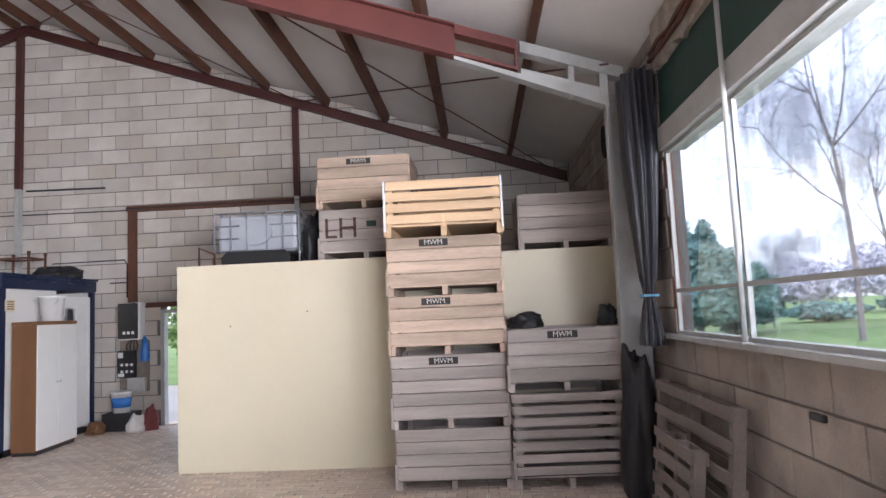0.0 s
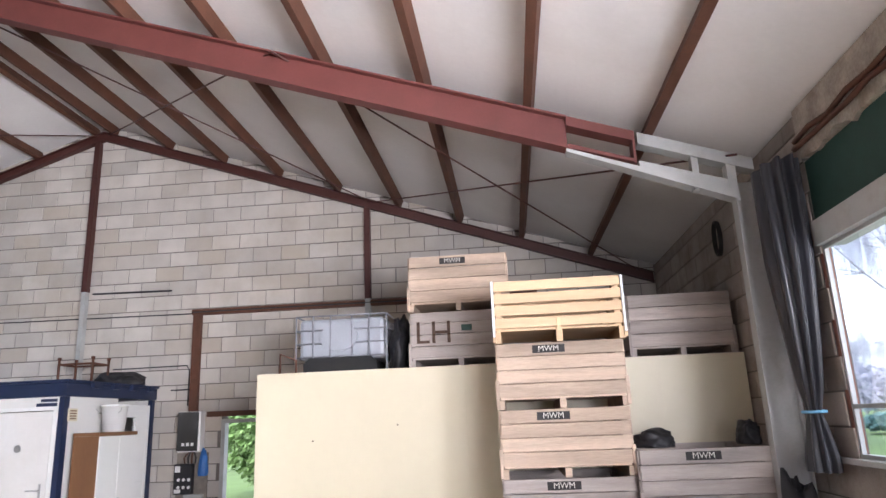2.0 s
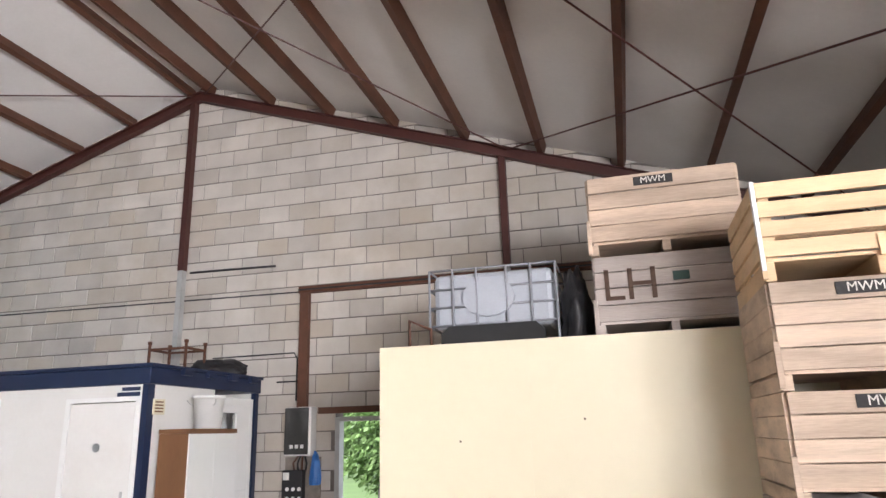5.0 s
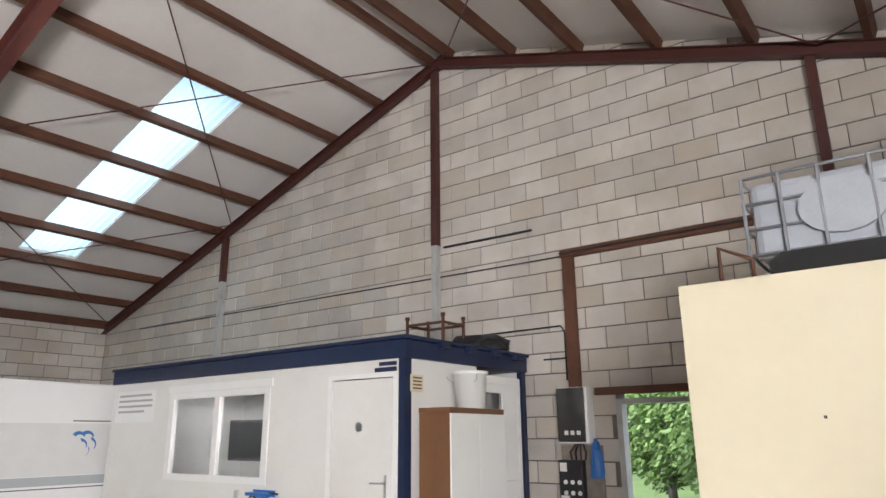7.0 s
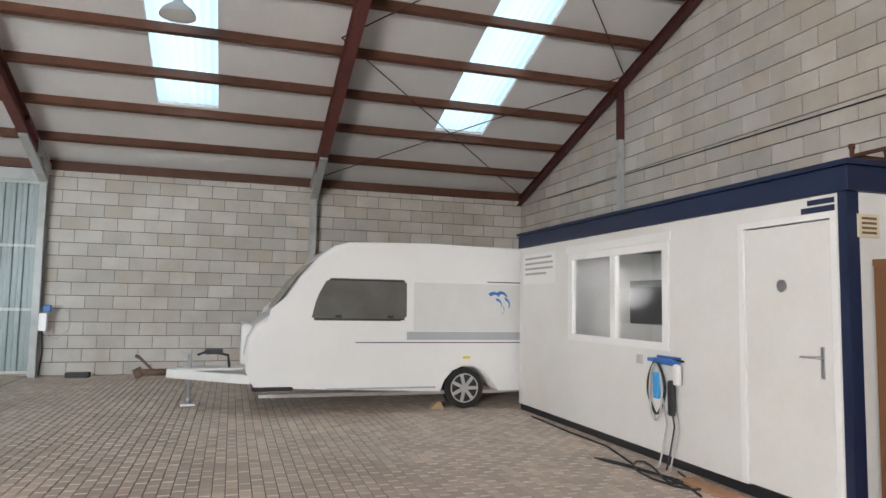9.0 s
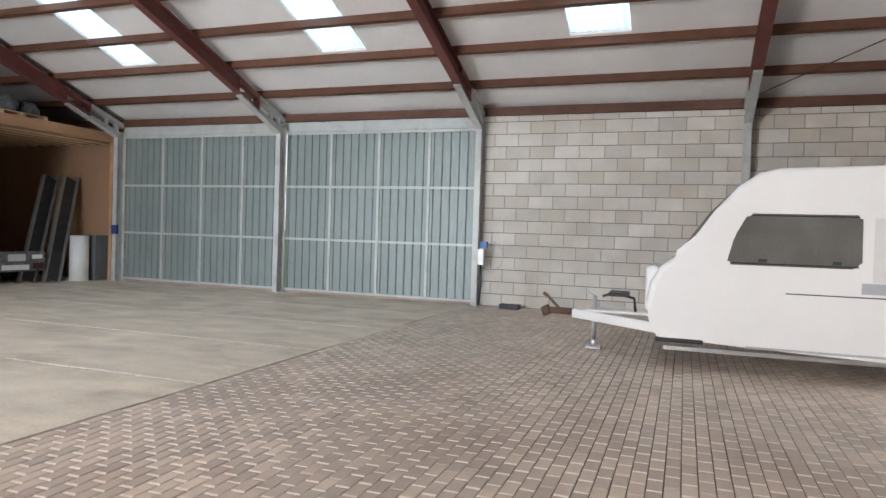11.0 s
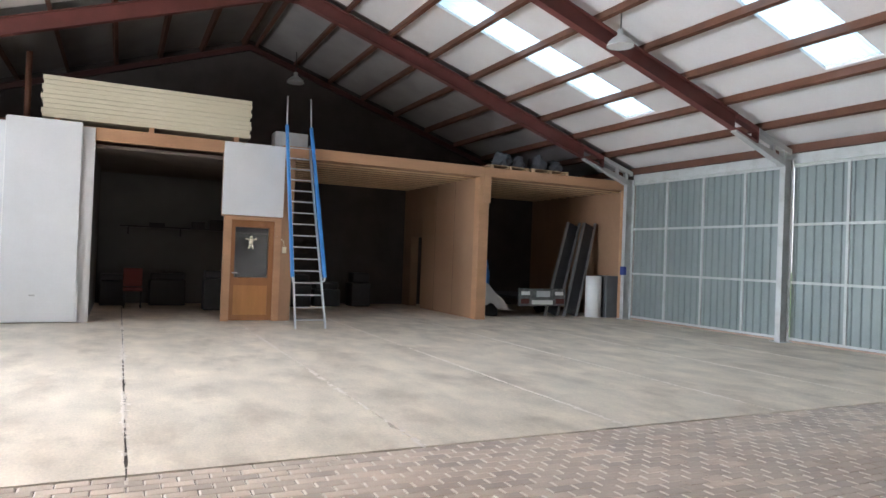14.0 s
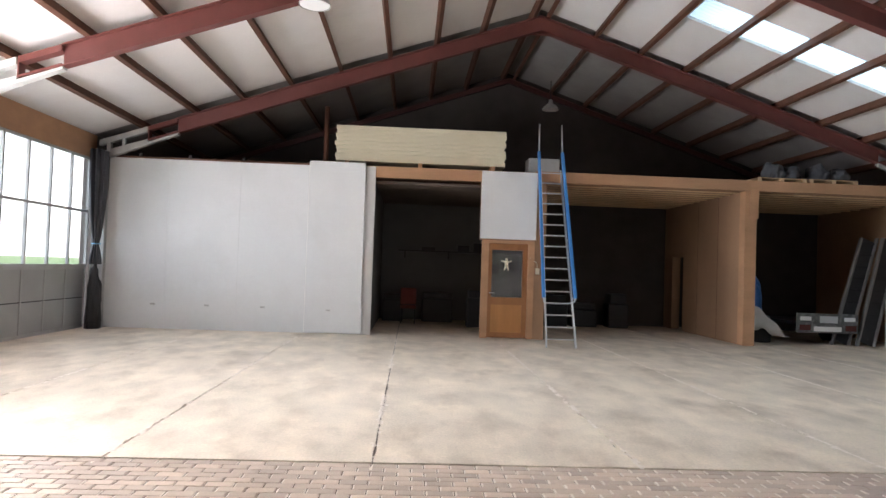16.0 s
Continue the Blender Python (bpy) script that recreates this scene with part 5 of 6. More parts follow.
# ---- storage bays ----
box = struct("panel_wall", bx(bmesh.new(), 0.75, 2.3, -8.4, -8.3, 0.0, 3.83), M_PANELWALL, "white insulated panel wall", "wall")
for a, b in ((-0.85, 0.747), (-2.6, -0.853)):
    part("panel", bx(bmesh.new(), a, b, -8.4, -8.3, 0.0, 3.83), M_PANELWALL, box)
struct("panel_capping", bx(bmesh.new(), -2.6, 2.3, -8.42, -8.28, 3.832, 3.87), M_PURLIN, "brown timber capping on the panel wall", "trim")
for xx in (1.4, 0.3, -0.9):
    t_ = thing("track_bolt", pose(xx, -8.29, 3.87), "small dark bolt on the capping", "bolt", kind="structure")
    box_part("bolt", -0.03, 0.03, -0.04, 0.02, 0.0, 0.07, M_DARK, t_)
sd = thing("sliding_door", pose(-3.05, -8.17, 0.0), "white insulated sliding door standing open", "door")
box_part("leaf", -0.63, 0.63, -0.1, 0.0, 0.02, 3.92, M_PANELWALL, sd, bev=0.008)
box_part("edge_trim", 0.632, 0.645, -0.1, 0.0, 0.02, 3.9, M_UPVC, sd)
box_part("bottom_patch", -0.66, -0.631, -0.09, 0.004, 0.03, 0.7, M_PANELWALL, sd)
for xx in (0.1,):
    box_part("grip", xx - 0.05, xx + 0.05, 0.001, 0.014, 0.52, 0.55, M_GREYPAINT, sd)
for xx in (1.0, -0.2, -1.45):
    t_ = thing("panel_grip", pose(xx, -8.298, 0.55), "small grey hook on the panel wall", "hook")
    box_part("hook", -0.05, 0.05, 0.0, 0.014, -0.02, 0.02, M_GREYPAINT, t_)
struct("jamb", bx(bmesh.new(), -3.9, -3.62, -8.56, -8.285, 0.0, 3.86), M_PANELWALL, "white panel jamb of the store opening", "wall")
TZ = 3.88
# ceiling and wall tones darkened to put the store's shade in their colour
M_SHADECEIL = mat("shade_brown_ceiling", (0.13, 0.10, 0.08), 0.8, var=0.25, scale=2)
M_STORESHADE = mat("shade_grey_wall", (0.15, 0.15, 0.148), 0.85, var=0.15, scale=1.5)
struct("wall_header", bx(bmesh.new(), -6.36, -3.9, -8.46, -8.32, 3.62, TZ), M_BEAM, "planed timber beam over the opening", "beam")
# pale tone for bounce light painted under the loft joists
M_LITJOIST = mat("lit_joist_wood", (0.66, 0.45, 0.26), 0.6, var=0.2, scale=3, stretch=(0.3, 1, 2))
deck = struct("loft_deck", bx(bmesh.new(), LEFT + 0.1, RIGHT - 0.1, BACK + 0.01, -8.47, TZ - 0.06, TZ + 0.02), M_BEAM, "timber loft floor over the storage bays", "floor")
struct("loft_edge_beam", bx(bmesh.new(), LEFT + 0.12, -7.62, -8.468, -8.31, 3.66, TZ + 0.03), M_BEAM, "planed timber edge beam of the loft", "beam")
for i in range(11):
    y_ = -8.75 - 0.43 * i
    # joist kept darker; the added strip below stands for its lit underside
    part("joist", bx(bmesh.new(), LEFT + 0.12, -7.9, y_ - 0.03, y_ + 0.03, 3.66, TZ - 0.062), M_PLY, deck)
    part("joist_batten", bx(bmesh.new(), LEFT + 0.12, -7.9, y_ - 0.035, y_ + 0.035, 3.63, 3.659), M_LITJOIST, deck)
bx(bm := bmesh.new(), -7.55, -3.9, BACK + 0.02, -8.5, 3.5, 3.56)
struct("store_ceiling", bm, M_SHADECEIL, "ceiling of the dark store, shade in its brown colour", "ceiling")
struct("store_wall_left", bx(bmesh.new(), -3.88, -3.8, BACK + 0.02, -8.57, 0.0, 3.6), M_STORESHADE, "wall of the store, darkened grey for the shade inside", "wall")
struct("store_wall_right", bx(bmesh.new(), -7.62, -7.54, BACK + 0.02, -8.5, 0.0, 3.6), M_PLY, "plywood wall of the store", "wall")
struct("store_back", bx(bmesh.new(), -7.53, -3.89, BACK + 0.03, BACK + 0.1, 0.0, 3.49), M_STORESHADE, "back wall of the store, darkened grey for shade", "wall")
sh = thing("wall_shelf", pose(-5.9, BACK + 0.1, 2.05), "long dark wall shelf half full of boxes", "shelf")
box_part("shelf_board", -1.5, 1.5, 0.0, 0.35, 0.0, 0.04, M_DARK, sh)
for xx in (-1.3, 0.0, 1.3):
    box_part("bracket", xx - 0.02, xx + 0.02, 0.0, 0.3, -0.2, -0.001, M_DARK, sh)
for xx, w_, h_ in ((-1.0, 0.5, 0.26), (-0.45, 0.35, 0.18), (0.6, 0.4, 0.1)):
    b_ = thing("carton", pose(-5.9 + xx, BACK + 0.28, 2.09), "dark carton on the wall shelf", "box")
    box_part("carton_body", -w_ / 2, w_ / 2, -0.14, 0.14, 0.0, h_, M_DARK, b_, bev=0.006)
ct = thing("red_chair", pose(-4.75, -11.8, 0), "dull red upholstered chair in the dark store", "chair")
M_RUST = mat("dull_red_fabric", (0.22, 0.055, 0.045), 0.8)
box_part("seat", -0.22, 0.22, -0.22, 0.22, 0.42, 0.5, M_RUST, ct, bev=0.02)
box_part("backrest", -0.22, 0.22, -0.24, -0.18, 0.52, 0.98, M_RUST, ct, bev=0.02)
for xx in (-0.19, 0.19):
    for yy in (-0.19, 0.19):
        rod(bm := bmesh.new(), (xx, yy, 0), (xx, yy, 0.42), 0.018, 8)
        part("leg", bm, M_DARK, ct)
for x_, y_, w_, h_ in ((-6.6, -11.2, 0.5, 1.0), (-4.3, -12.6, 0.6, 0.8), (-6.9, -10.3, 0.3, 0.7), (-5.6, -12.7, 0.9, 0.85)):
    b_ = thing("machine_case", pose(x_, y_, 0), "dark machine case in the unlit store", "machine")
    box_part("case_body", -w_ / 2, w_ / 2, -0.25, 0.25, 0.0, h_ * 0.8, M_DARK, b_, bev=0.03)
    # lid coloured as dark as the body for the store's shade
    box_part("case_lid", -w_ / 2 + 0.02, w_ / 2 - 0.02, -0.23, 0.23, h_ * 0.8 + 0.001, h_, M_DARK, b_, bev=0.03)

# wooden door and board above it
M_DOORWOOD = mat("varnished_wood", (0.30, 0.125, 0.045), 0.4, var=0.2, scale=3, fine=50, bump=0.1, stretch=(2, 1, 0.25))
M_PANELWOOD = mat("varnished_panel", (0.42, 0.19, 0.06), 0.4, var=0.2, scale=3, fine=50, bump=0.1, stretch=(2, 1, 0.25))
wd = tagged(new("door_2"), "varnished wooden door with glass upper half", "door", kind="structure")
Y0, Y1 = -8.38, -8.33
for a, b, c, d in ((-6.66, -6.58, 0.02, 2.2), (-7.49, -7.38, 0.02, 2.2), (-7.38, -6.66, 2.05, 2.2), (-7.38, -6.66, 0.78, 0.95), (-7.38, -6.66, 0.02, 0.14)):
    part("stile", bx(bmesh.new(), a, b, Y0, Y1, c, d), M_DOORWOOD, wd)
part("door_panel", bx(bmesh.new(), -7.38, -6.66, Y0 + 0.015, Y1 - 0.012, 0.14, 0.78), M_PANELWOOD, wd)
part("pane", bx(bmesh.new(), -7.38, -6.66, Y0 + 0.02, Y1 - 0.022, 0.95, 2.05), M_COLDGLASS, wd)
part("blind", bx(bmesh.new(), -7.37, -6.67, Y0 - 0.03, Y0 - 0.015, 0.96, 2.04), mat("grey_blind", (0.10, 0.10, 0.10), 0.6), wd, "dark grey blind behind the glass")
bm = bmesh.new()
for p, q, r in (((-7.0, 1.66), (-7.0, 1.8), 0.045), ((-7.0, 1.8), (-7.0, 1.86), 0.03), ((-7.03, 1.77), (-7.12, 1.80), 0.016), ((-6.97, 1.77), (-6.88, 1.80), 0.016), ((-7.02, 1.66), (-7.05, 1.58), 0.018), ((-6.98, 1.66), (-6.95, 1.58), 0.018)):
    rod(bm, (p[0], Y1 - 0.012, p[1]), (q[0], Y1 - 0.012, q[1]), r, 8)
part("ornament", bm, M_CREAM, wd, "pale straw ornament hung on the glass")
tube(bm := bmesh.new(), [(-6.62, Y1, 1.05), (-6.62, Y1 + 0.05, 1.05), (-6.74, Y1 + 0.055, 1.05)], 0.01)
part("door_handle", bm, M_CHROME, wd)
for a, b, c, d in ((-6.575, -6.42, 0.0, 2.27), (-7.64, -7.495, 0.0, 2.27), (-7.494, -6.576, 2.205, 2.27)):
    part("door_frame", bx(bmesh.new(), a, b, -8.44, -8.31, c, d), M_BEAM, wd)
struct("ply_strip", bx(bmesh.new(), -7.9, -7.645, -8.46, -8.33, 0.0, 3.65), M_PLY, "plywood strip beside the wooden door", "wall")
sw = thing("light_switch", pose(-7.72, -8.33, 1.58), "cream light switch with cable on plywood", "switch")
box_part("switch_body", -0.045, 0.045, 0.0, 0.04, -0.07, 0.07, M_CREAM, sw, bev=0.006)
tube(bm := bmesh.new(), [(0.0, 0.01, 0.07), (0.02, 0.01, 0.2), (0.18, 0.015, 0.3)], 0.006)
part("cable", bm, M_CREAM, sw)
ub = thing("white_board", pose(-7.0, -8.31, 2.3), "white sheet board fixed above the wooden door", "board")
box_part("sheet", -0.66, 0.64, -0.03, 0.03, 0.0, 1.57, M_PANELWALL, ub, bev=0.004)
struct("board_backing", bx(bmesh.new(), -7.64, -6.36, -8.45, -8.345, 2.275, 3.65), M_PLY, "plywood behind the white board", "wall")

# partitions of the open bays
pt = struct("partition", bx(bmesh.new(), -12.9, -12.66, -11.9, -8.6, 0.0, 3.655), M_PLY, "plywood partition between the open bays", "wall")
part("partition_rear", bx(bmesh.new(), -12.9, -12.66, -12.7, -11.902, 2.15, 3.655), M_PLY, pt)
part("partition_end", bx(bmesh.new(), -12.9, -12.66, BACK + 0.02, -12.702, 0.0, 3.655), M_PLY, pt)
part("end_post", bx(bmesh.new(), -12.92, -12.64, -8.598, -8.33, 0.0, 3.655), M_BEAM, pt, "planed timber end post")
part("end_board", bx(bmesh.new(), -12.95, -12.75, -8.328, -8.30, 3.0, 3.9), M_BEAM, pt)
for y_ in (-9.75, -10.95):
    part("sheet_joint", bx(bmesh.new(), -12.659, -12.656, y_ - 0.004, y_ + 0.004, 0.0, 3.65), M_BURN, pt)
sp = struct("side_ply", bx(bmesh.new(), LEFT + 0.02, LEFT + 0.1, BACK + 0.02, -8.45, 0.0, 3.655), M_PLY, "plywood side wall of the end bay", "wall")
part("front_post", bx(bmesh.new(), LEFT + 0.02, LEFT + 0.3, -8.449, -8.35, 0.0, 3.655), M_BEAM, sp)
# unlit depth of the bays is put into this wall's colour
struct("bay_back", bx(bmesh.new(), LEFT + 0.1, -7.62, BACK + 0.02, BACK + 0.08, 0.0, 3.65), M_SHADEWALL, "back wall of the open bays, coloured dark for shade", "wall")

# ladder
lad = thing("loft_ladder", pose(-7.97, -6.74, 0.0), "aluminium loft ladder with blue handrails", "ladder")
top_y, top_z = -1.63, 3.95
for s in (-1, 1):
    bar(bm := bmesh.new(), (s * 0.31, 0, 0.0), (s * 0.235, top_y, top_z), 0.03, 0.075, (0, 1, 0.4))
    part("stringer", bm, M_ALU, lad)
    f = lambda t: (s * (0.31 - 0.075 * t) + s * 0.05, top_y * t + 0.13, top_z * t)
    bar(bm := bmesh.new(), f(0.26), f(1.11), 0.06, 0.08, (0, 1, 0.4))
    hr = part("handrail", bm, M_LADBLUE, lad, "blue painted handrail")
    a, b = Vector(f(1.11)), Vector(f(1.28))
    rod(bm := bmesh.new(), a, (b.x, b.y + 0.2, b.z), 0.018, 8)
    part("rail_end", bm, M_ALU, hr)
    lo_ = Vector(f(0.26))
    tube(bm := bmesh.new(), [lo_ + Vector(o_) for o_ in ((0, 0, 0.06), (0, 0.005, -0.02), (-s * 0.01, -0.03, -0.07), (-s * 0.03, -0.09, -0.08), (-s * 0.05, -0.14, -0.06))], 0.018, 8)
    part("rail_bend", bm, M_ALU, hr)
    for t in (0.26, 0.58, 0.98):
        p = f(t)
        rod(bm := bmesh.new(), p, (s * (0.31 - 0.075 * t), top_y * t, top_z * t), 0.014, 8)
        part("bracket", bm, M_ALU, lad)
for i in range(16):
    t = (i + 0.7) / 16
    hw = 0.31 - 0.075 * t - 0.012
    bar(bm := bmesh.new(), (-hw, top_y * t, top_z * t), (hw, top_y * t, top_z * t), 0.075, 0.024, (0, 0, 1))
    part("rung", bm, M_ALU, lad)

# stack of panels and load on the loft
ps = thing("panel_stack", pose(-4.92, -8.95, TZ + 0.02), "stack of cream insulated panels on the loft", "panel stack")
rs = random.Random(3)
for x_ in (-1.7, 0.0, 1.7):
    box_part("batten", x_ - 0.05, x_ + 0.05, -0.5, 0.5, 0.0, 0.1, M_BEAM, ps)
for i in range(9):
    dx = rs.uniform(-0.03, 0.03)
    box_part("panel", -1.98 + dx, 1.98 + dx, -0.52 + rs.uniform(-0.02, 0.02), 0.5 + rs.uniform(-0.03, 0.02), 0.102 + 0.0915 * i, 0.189 + 0.0915 * i, M_CREAM, ps, bev=0.004)
lp = thing("loft_pallet", pose(-14.4, -8.85, TZ + 0.02), "wooden pallet loaded with grey sacks on the loft", "pallet")
for z_ in (0.0, 0.11):
    box_part("deck_slat", -1.1, 0.1, -0.4, 0.35, z_, z_ + 0.022, M_CRATE_NEW, lp)
for x_ in (-1.05, -0.5, 0.05):
    box_part("block", x_ - 0.05, x_ + 0.05, -0.4, 0.35, 0.023, 0.109, M_CRATE_NEW, lp)
lp2 = copy_thing(lp, pose(-13.15, -8.9, TZ + 0.02))
M_SACK = mat("grey_sacking", (0.075, 0.08, 0.09), 0.8, var=0.2)
for i, (x_, z_) in enumerate(((-15.2, 0), (-14.7, 0), (-14.0, 0), (-13.6, 0))):
    lump("grain_sack", x_, -8.9, TZ + 0.155, 0.26, 0.3, 0.24 + 0.05 * (i % 2), M_SACK, "grey sack on a loft pallet", "sack", 30 + i)
cs = thing("loft_carton", pose(-7.87, -8.9, TZ + 0.02), "dull grey carton on the loft", "box")
box_part("carton_body", -0.37, 0.37, -0.25, 0.25, 0.0, 0.37, M_GREYPAINT, cs, bev=0.01)
hp = thing("standing_pipe", pose(-2.6, -9.4, TZ + 0.02), "dark upright pipe on the loft", "pipe")
rod(bm := bmesh.new(), (0, 0, 0), (0, 0, 1.55), 0.06, 12)
part("pipe_run", bm, M_PURLIN, hp)

# things in the bays
M_TAILBOARD = mat("scuffed_dark_board", (0.10, 0.10, 0.10), 0.5, var=0.5, scale=6, dirt=(0.4, 0.4, 0.38), dirt_amt=0.7, dirt_scale=7)
tl = thing("car_trailer", pose(-15.13, -9.46, 0.0), "small flat trailer with tail-light board", "trailer")
box_part("bed", -0.8, 0.8, -1.9, 0.4, 0.48, 0.56, M_DARK, tl)
tb = box_part("light_board", -0.78, 0.78, 0.42, 0.46, 0.3, 0.78, M_TAILBOARD, tl, "dark scuffed tail-light board")
M_REDLENS = mat("dull_red_lens", (0.11, 0.035, 0.03), 0.25)
for s in (-1, 1):
    part("tail_light", bx(bmesh.new(), min(s * 0.45, s * 0.72), max(s * 0.45, s * 0.72), 0.461, 0.5, 0.36, 0.5, 0.01), M_REDLENS, tb)
    part("reflector", bx(bmesh.new(), min(s * 0.42, s * 0.7), max(s * 0.42, s * 0.7), 0.461, 0.47, 0.6, 0.7), M_UPVC, tb)
    rod(bm := bmesh.new(), (s * 0.86 - 0.08, -0.9, 0.3), (s * 0.86 + 0.08, -0.9, 0.3), 0.3, 24)
    part("wheel", bm, M_BLACK, tl)
part("number_plate", bx(bmesh.new(), -0.35, 0.35, 0.461, 0.472, 0.34, 0.46), M_UPVC, tb)
part("plate_bar", bx(bmesh.new(), -0.25, 0.2, 0.461, 0.472, 0.55, 0.72), M_ALU, tb)
M_TARP = mat("pale_tarpaulin", (0.60, 0.57, 0.53), 0.7, var=0.12, scale=3, bump=0.3)
tp = thing("covered_load", pose(-13.05, -8.95, 0.0), "pale tarpaulin sagging over a low load in the bay", "tarpaulin")
bm = bmesh.new()
grid = []
for i in range(29):
    u = i / 28
    line = []
    for j in range(19):
        v = j / 18
        sag = 0.05 * noise.noise(Vector((u * 4, v * 3, 2.0))) + 0.025 * math.sin(u * 17 + v * 3) * (1 - v)
        z_ = 0.9 - 0.08 * u - 0.46 * max(0, u - 0.35) / 0.65 * (0.4 + u) - 0.62 * max(0, 0.14 - v) / 0.14 * (1 - 0.6 * u) + sag
        line.append(bm.verts.new((0.05 - 1.12 * u, -1.1 * v + 0.06 * math.sin(u * 9) * (1 - v), max(0.2, z_))))
    grid.append(line)
for p, q in zip(grid, grid[1:]):
    for j in range(18):
        bm.faces.new((p[j], q[j], q[j + 1], p[j + 1])).smooth = True
sheet_ob = part("tarpaulin", bm, M_TARP, tp)
sol = sheet_ob.modifiers.new("thickness", "SOLIDIFY")
sol.thickness = 0.012
box_part("load", -0.8, 0.0, -1.0, -0.3, 0.0, 0.42, M_DARK, tp, "dark load under the tarpaulin", bev=0.03)
lump("blue_bundle", -14.02, -10.6, 0.0, 0.25, 0.3, 1.35, M_BLUE, "blue sheeting bundle in the dark bay", "sheeting", 41)
M_RAMP = mat("dull_ramp_steel", (0.24, 0.235, 0.225), 0.5, metal=0.4, var=0.25, scale=4)
for k, (x_, dx) in enumerate(((-15.4, 1.14), (-15.92, 1.06))):
    rp = thing("loading_ramp", pose(x_, -9.25 + 0.2 * k, 0.0, 0, 0, 0), "steel loading ramp leaning in the bay", "ramp", "loading ramps")
    for o in (0.0, 0.42):
        bar(bm := bmesh.new(), (-o, 0.0, 0.0), (-o - dx, -0.6, 2.75), 0.05, 0.09, (0, 1, 0))
        part("ramp_rail", bm, M_RAMP, rp)
    bar(bm := bmesh.new(), (-0.21 - dx * 0.02, -0.012, 0.055), (-0.21 - dx * 0.98, -0.588, 2.695), 0.36, 0.012, (0, 1, 0))
    part("ramp_tread", bm, M_DARK, rp, "dark ramp tread")
    for i in range(9):
        t = (i + 0.5) / 9
        bar(bm := bmesh.new(), (-dx * t, -0.6 * t, 2.75 * t), (-0.42 - dx * t, -0.6 * t, 2.75 * t), 0.03, 0.03)
        part("ramp_rung", bm, M_DARK, rp)
wr = thing("white_roll", pose(-16.78, -8.85, 0.0), "white plastic-wrapped roll standing in the bay", "roll")
rod(bm := bmesh.new(), (0, 0, 0), (0, 0, 1.18), 0.23, 24)
part("roll_body", bm, M_UPVC, wr)
gb = thing("grey_cabinet", pose(-17.27, -8.85, 0.0), "dark grey metal cabinet in the bay", "cabinet")
box_part("cabinet_body", -0.26, 0.22, -0.3, 0.25, 0.0, 1.2, mat("dark_grey_metal", (0.13, 0.14, 0.145), 0.5), gb, bev=0.01)
for x_, y_, w_, h_ in ((-9.0, -12.3, 0.7, 0.9), (-9.9, -12.6, 0.8, 0.7), (-10.9, -12.5, 0.6, 1.0)):
    b_ = thing("machine_case", pose(x_, y_, 0), "dark machine case in the unlit bay", "machine")
    box_part("case_body", -w_ / 2, w_ / 2, -0.3, 0.3, 0.0, h_ * 0.7, M_DARK, b_, bev=0.04)
    # shade of the bay is in the lid's dark colour
    box_part("case_lid", -w_ / 2 + 0.05, w_ / 2 - 0.05, -0.25, 0.25, h_ * 0.7 + 0.001, h_, M_DARK, b_, bev=0.04)

# ---- pendant lamps ----
def lamp(x, y, z, label):
    p = thing("pendant_lamp", pose(x, y, z), label, "lamp", "barn lamps")
    bm = bmesh.new()
    seg, rings = 28, []
    for r, zz in ((0.24, 0.0), (0.235, 0.03), (0.2, 0.09), (0.12, 0.16), (0.06, 0.2), (0.055, 0.3), (0.02, 0.31)):
        rings.append([bm.verts.new((r * math.cos(2 * math.pi * i / seg), r * math.sin(2 * math.pi * i / seg), zz)) for i in range(seg)])
    for a, b in zip(rings, rings[1:]):
        for i in range(seg):
            bm.faces.new((a[i], a[(i + 1) % seg], b[(i + 1) % seg], b[i])).smooth = True
    part("shade", bm, M_GREYPAINT, p, "grey bell-shaped shade")
    rod(bm := bmesh.new(), (0, 0, 0.005), (0, 0, 0.02), 0.225, 24)
    part("diffuser", bm, M_UPVC, p, "white lamp glass")
    rod(bm := bmesh.new(), (0, 0, 0.31), (0, 0, max(0.33, rafter_top(x) + 0.02 - z)), 0.012, 6)
    part("stem", bm, M_DARK, p)
    return p


for x_, y_ in ((-12.2, -2.6), (-12.1, 4.55), (-3.2, -2.9)):
    lamp(x_, y_, rafter_top(x_) - 0.58, "grey bell-shaped barn lamp hanging under a rafter")
lamp(-8.69, -12.15, 6.3, "grey bell-shaped barn lamp hanging under the roof")

# ---- electrics on the column beside the gates ----
el = thing("power_box", pose(-17.22, 1.95, 0.9), "white socket box with grey cable on the column", "socket box")
box_part("box_body", -0.06, 0.06, -0.06, 0.08, 0.0, 0.34, M_UPVC, el, bev=0.01)
box_part("blue_socket", -0.05, 0.07, 0.0, 0.14, 0.36, 0.5, M_BLUE, el, "blue socket", bev=0.015)
tube(bm := bmesh.new(), [(0.0, 0.05, 0.4), (0.02, 0.3, 0.5), (0.0, 0.5, 0.3), (0.0, 0.45, 0.0), (0.0, 0.25, -0.15), (0.0, 0.1, -0.1), (0, 0, 0.05)], 0.011)
part("cable", bm, M_GREYPAINT, el)
tube(bm := bmesh.new(), [(0.0, 0.0, 0.0), (0.05, 0.04, -0.4), (0.0, -0.02, -0.85)], 0.015)
part("cable", bm, M_DARK, el)
wb = thing("floor_beam", pose(-17.25, 2.6, 0.0), "short dark timber on the paving by the wall", "timber")
box_part("timber", -0.12, 0.1, -0.2, 0.22, 0.0, 0.1, M_DARK, wb, bev=0.01)
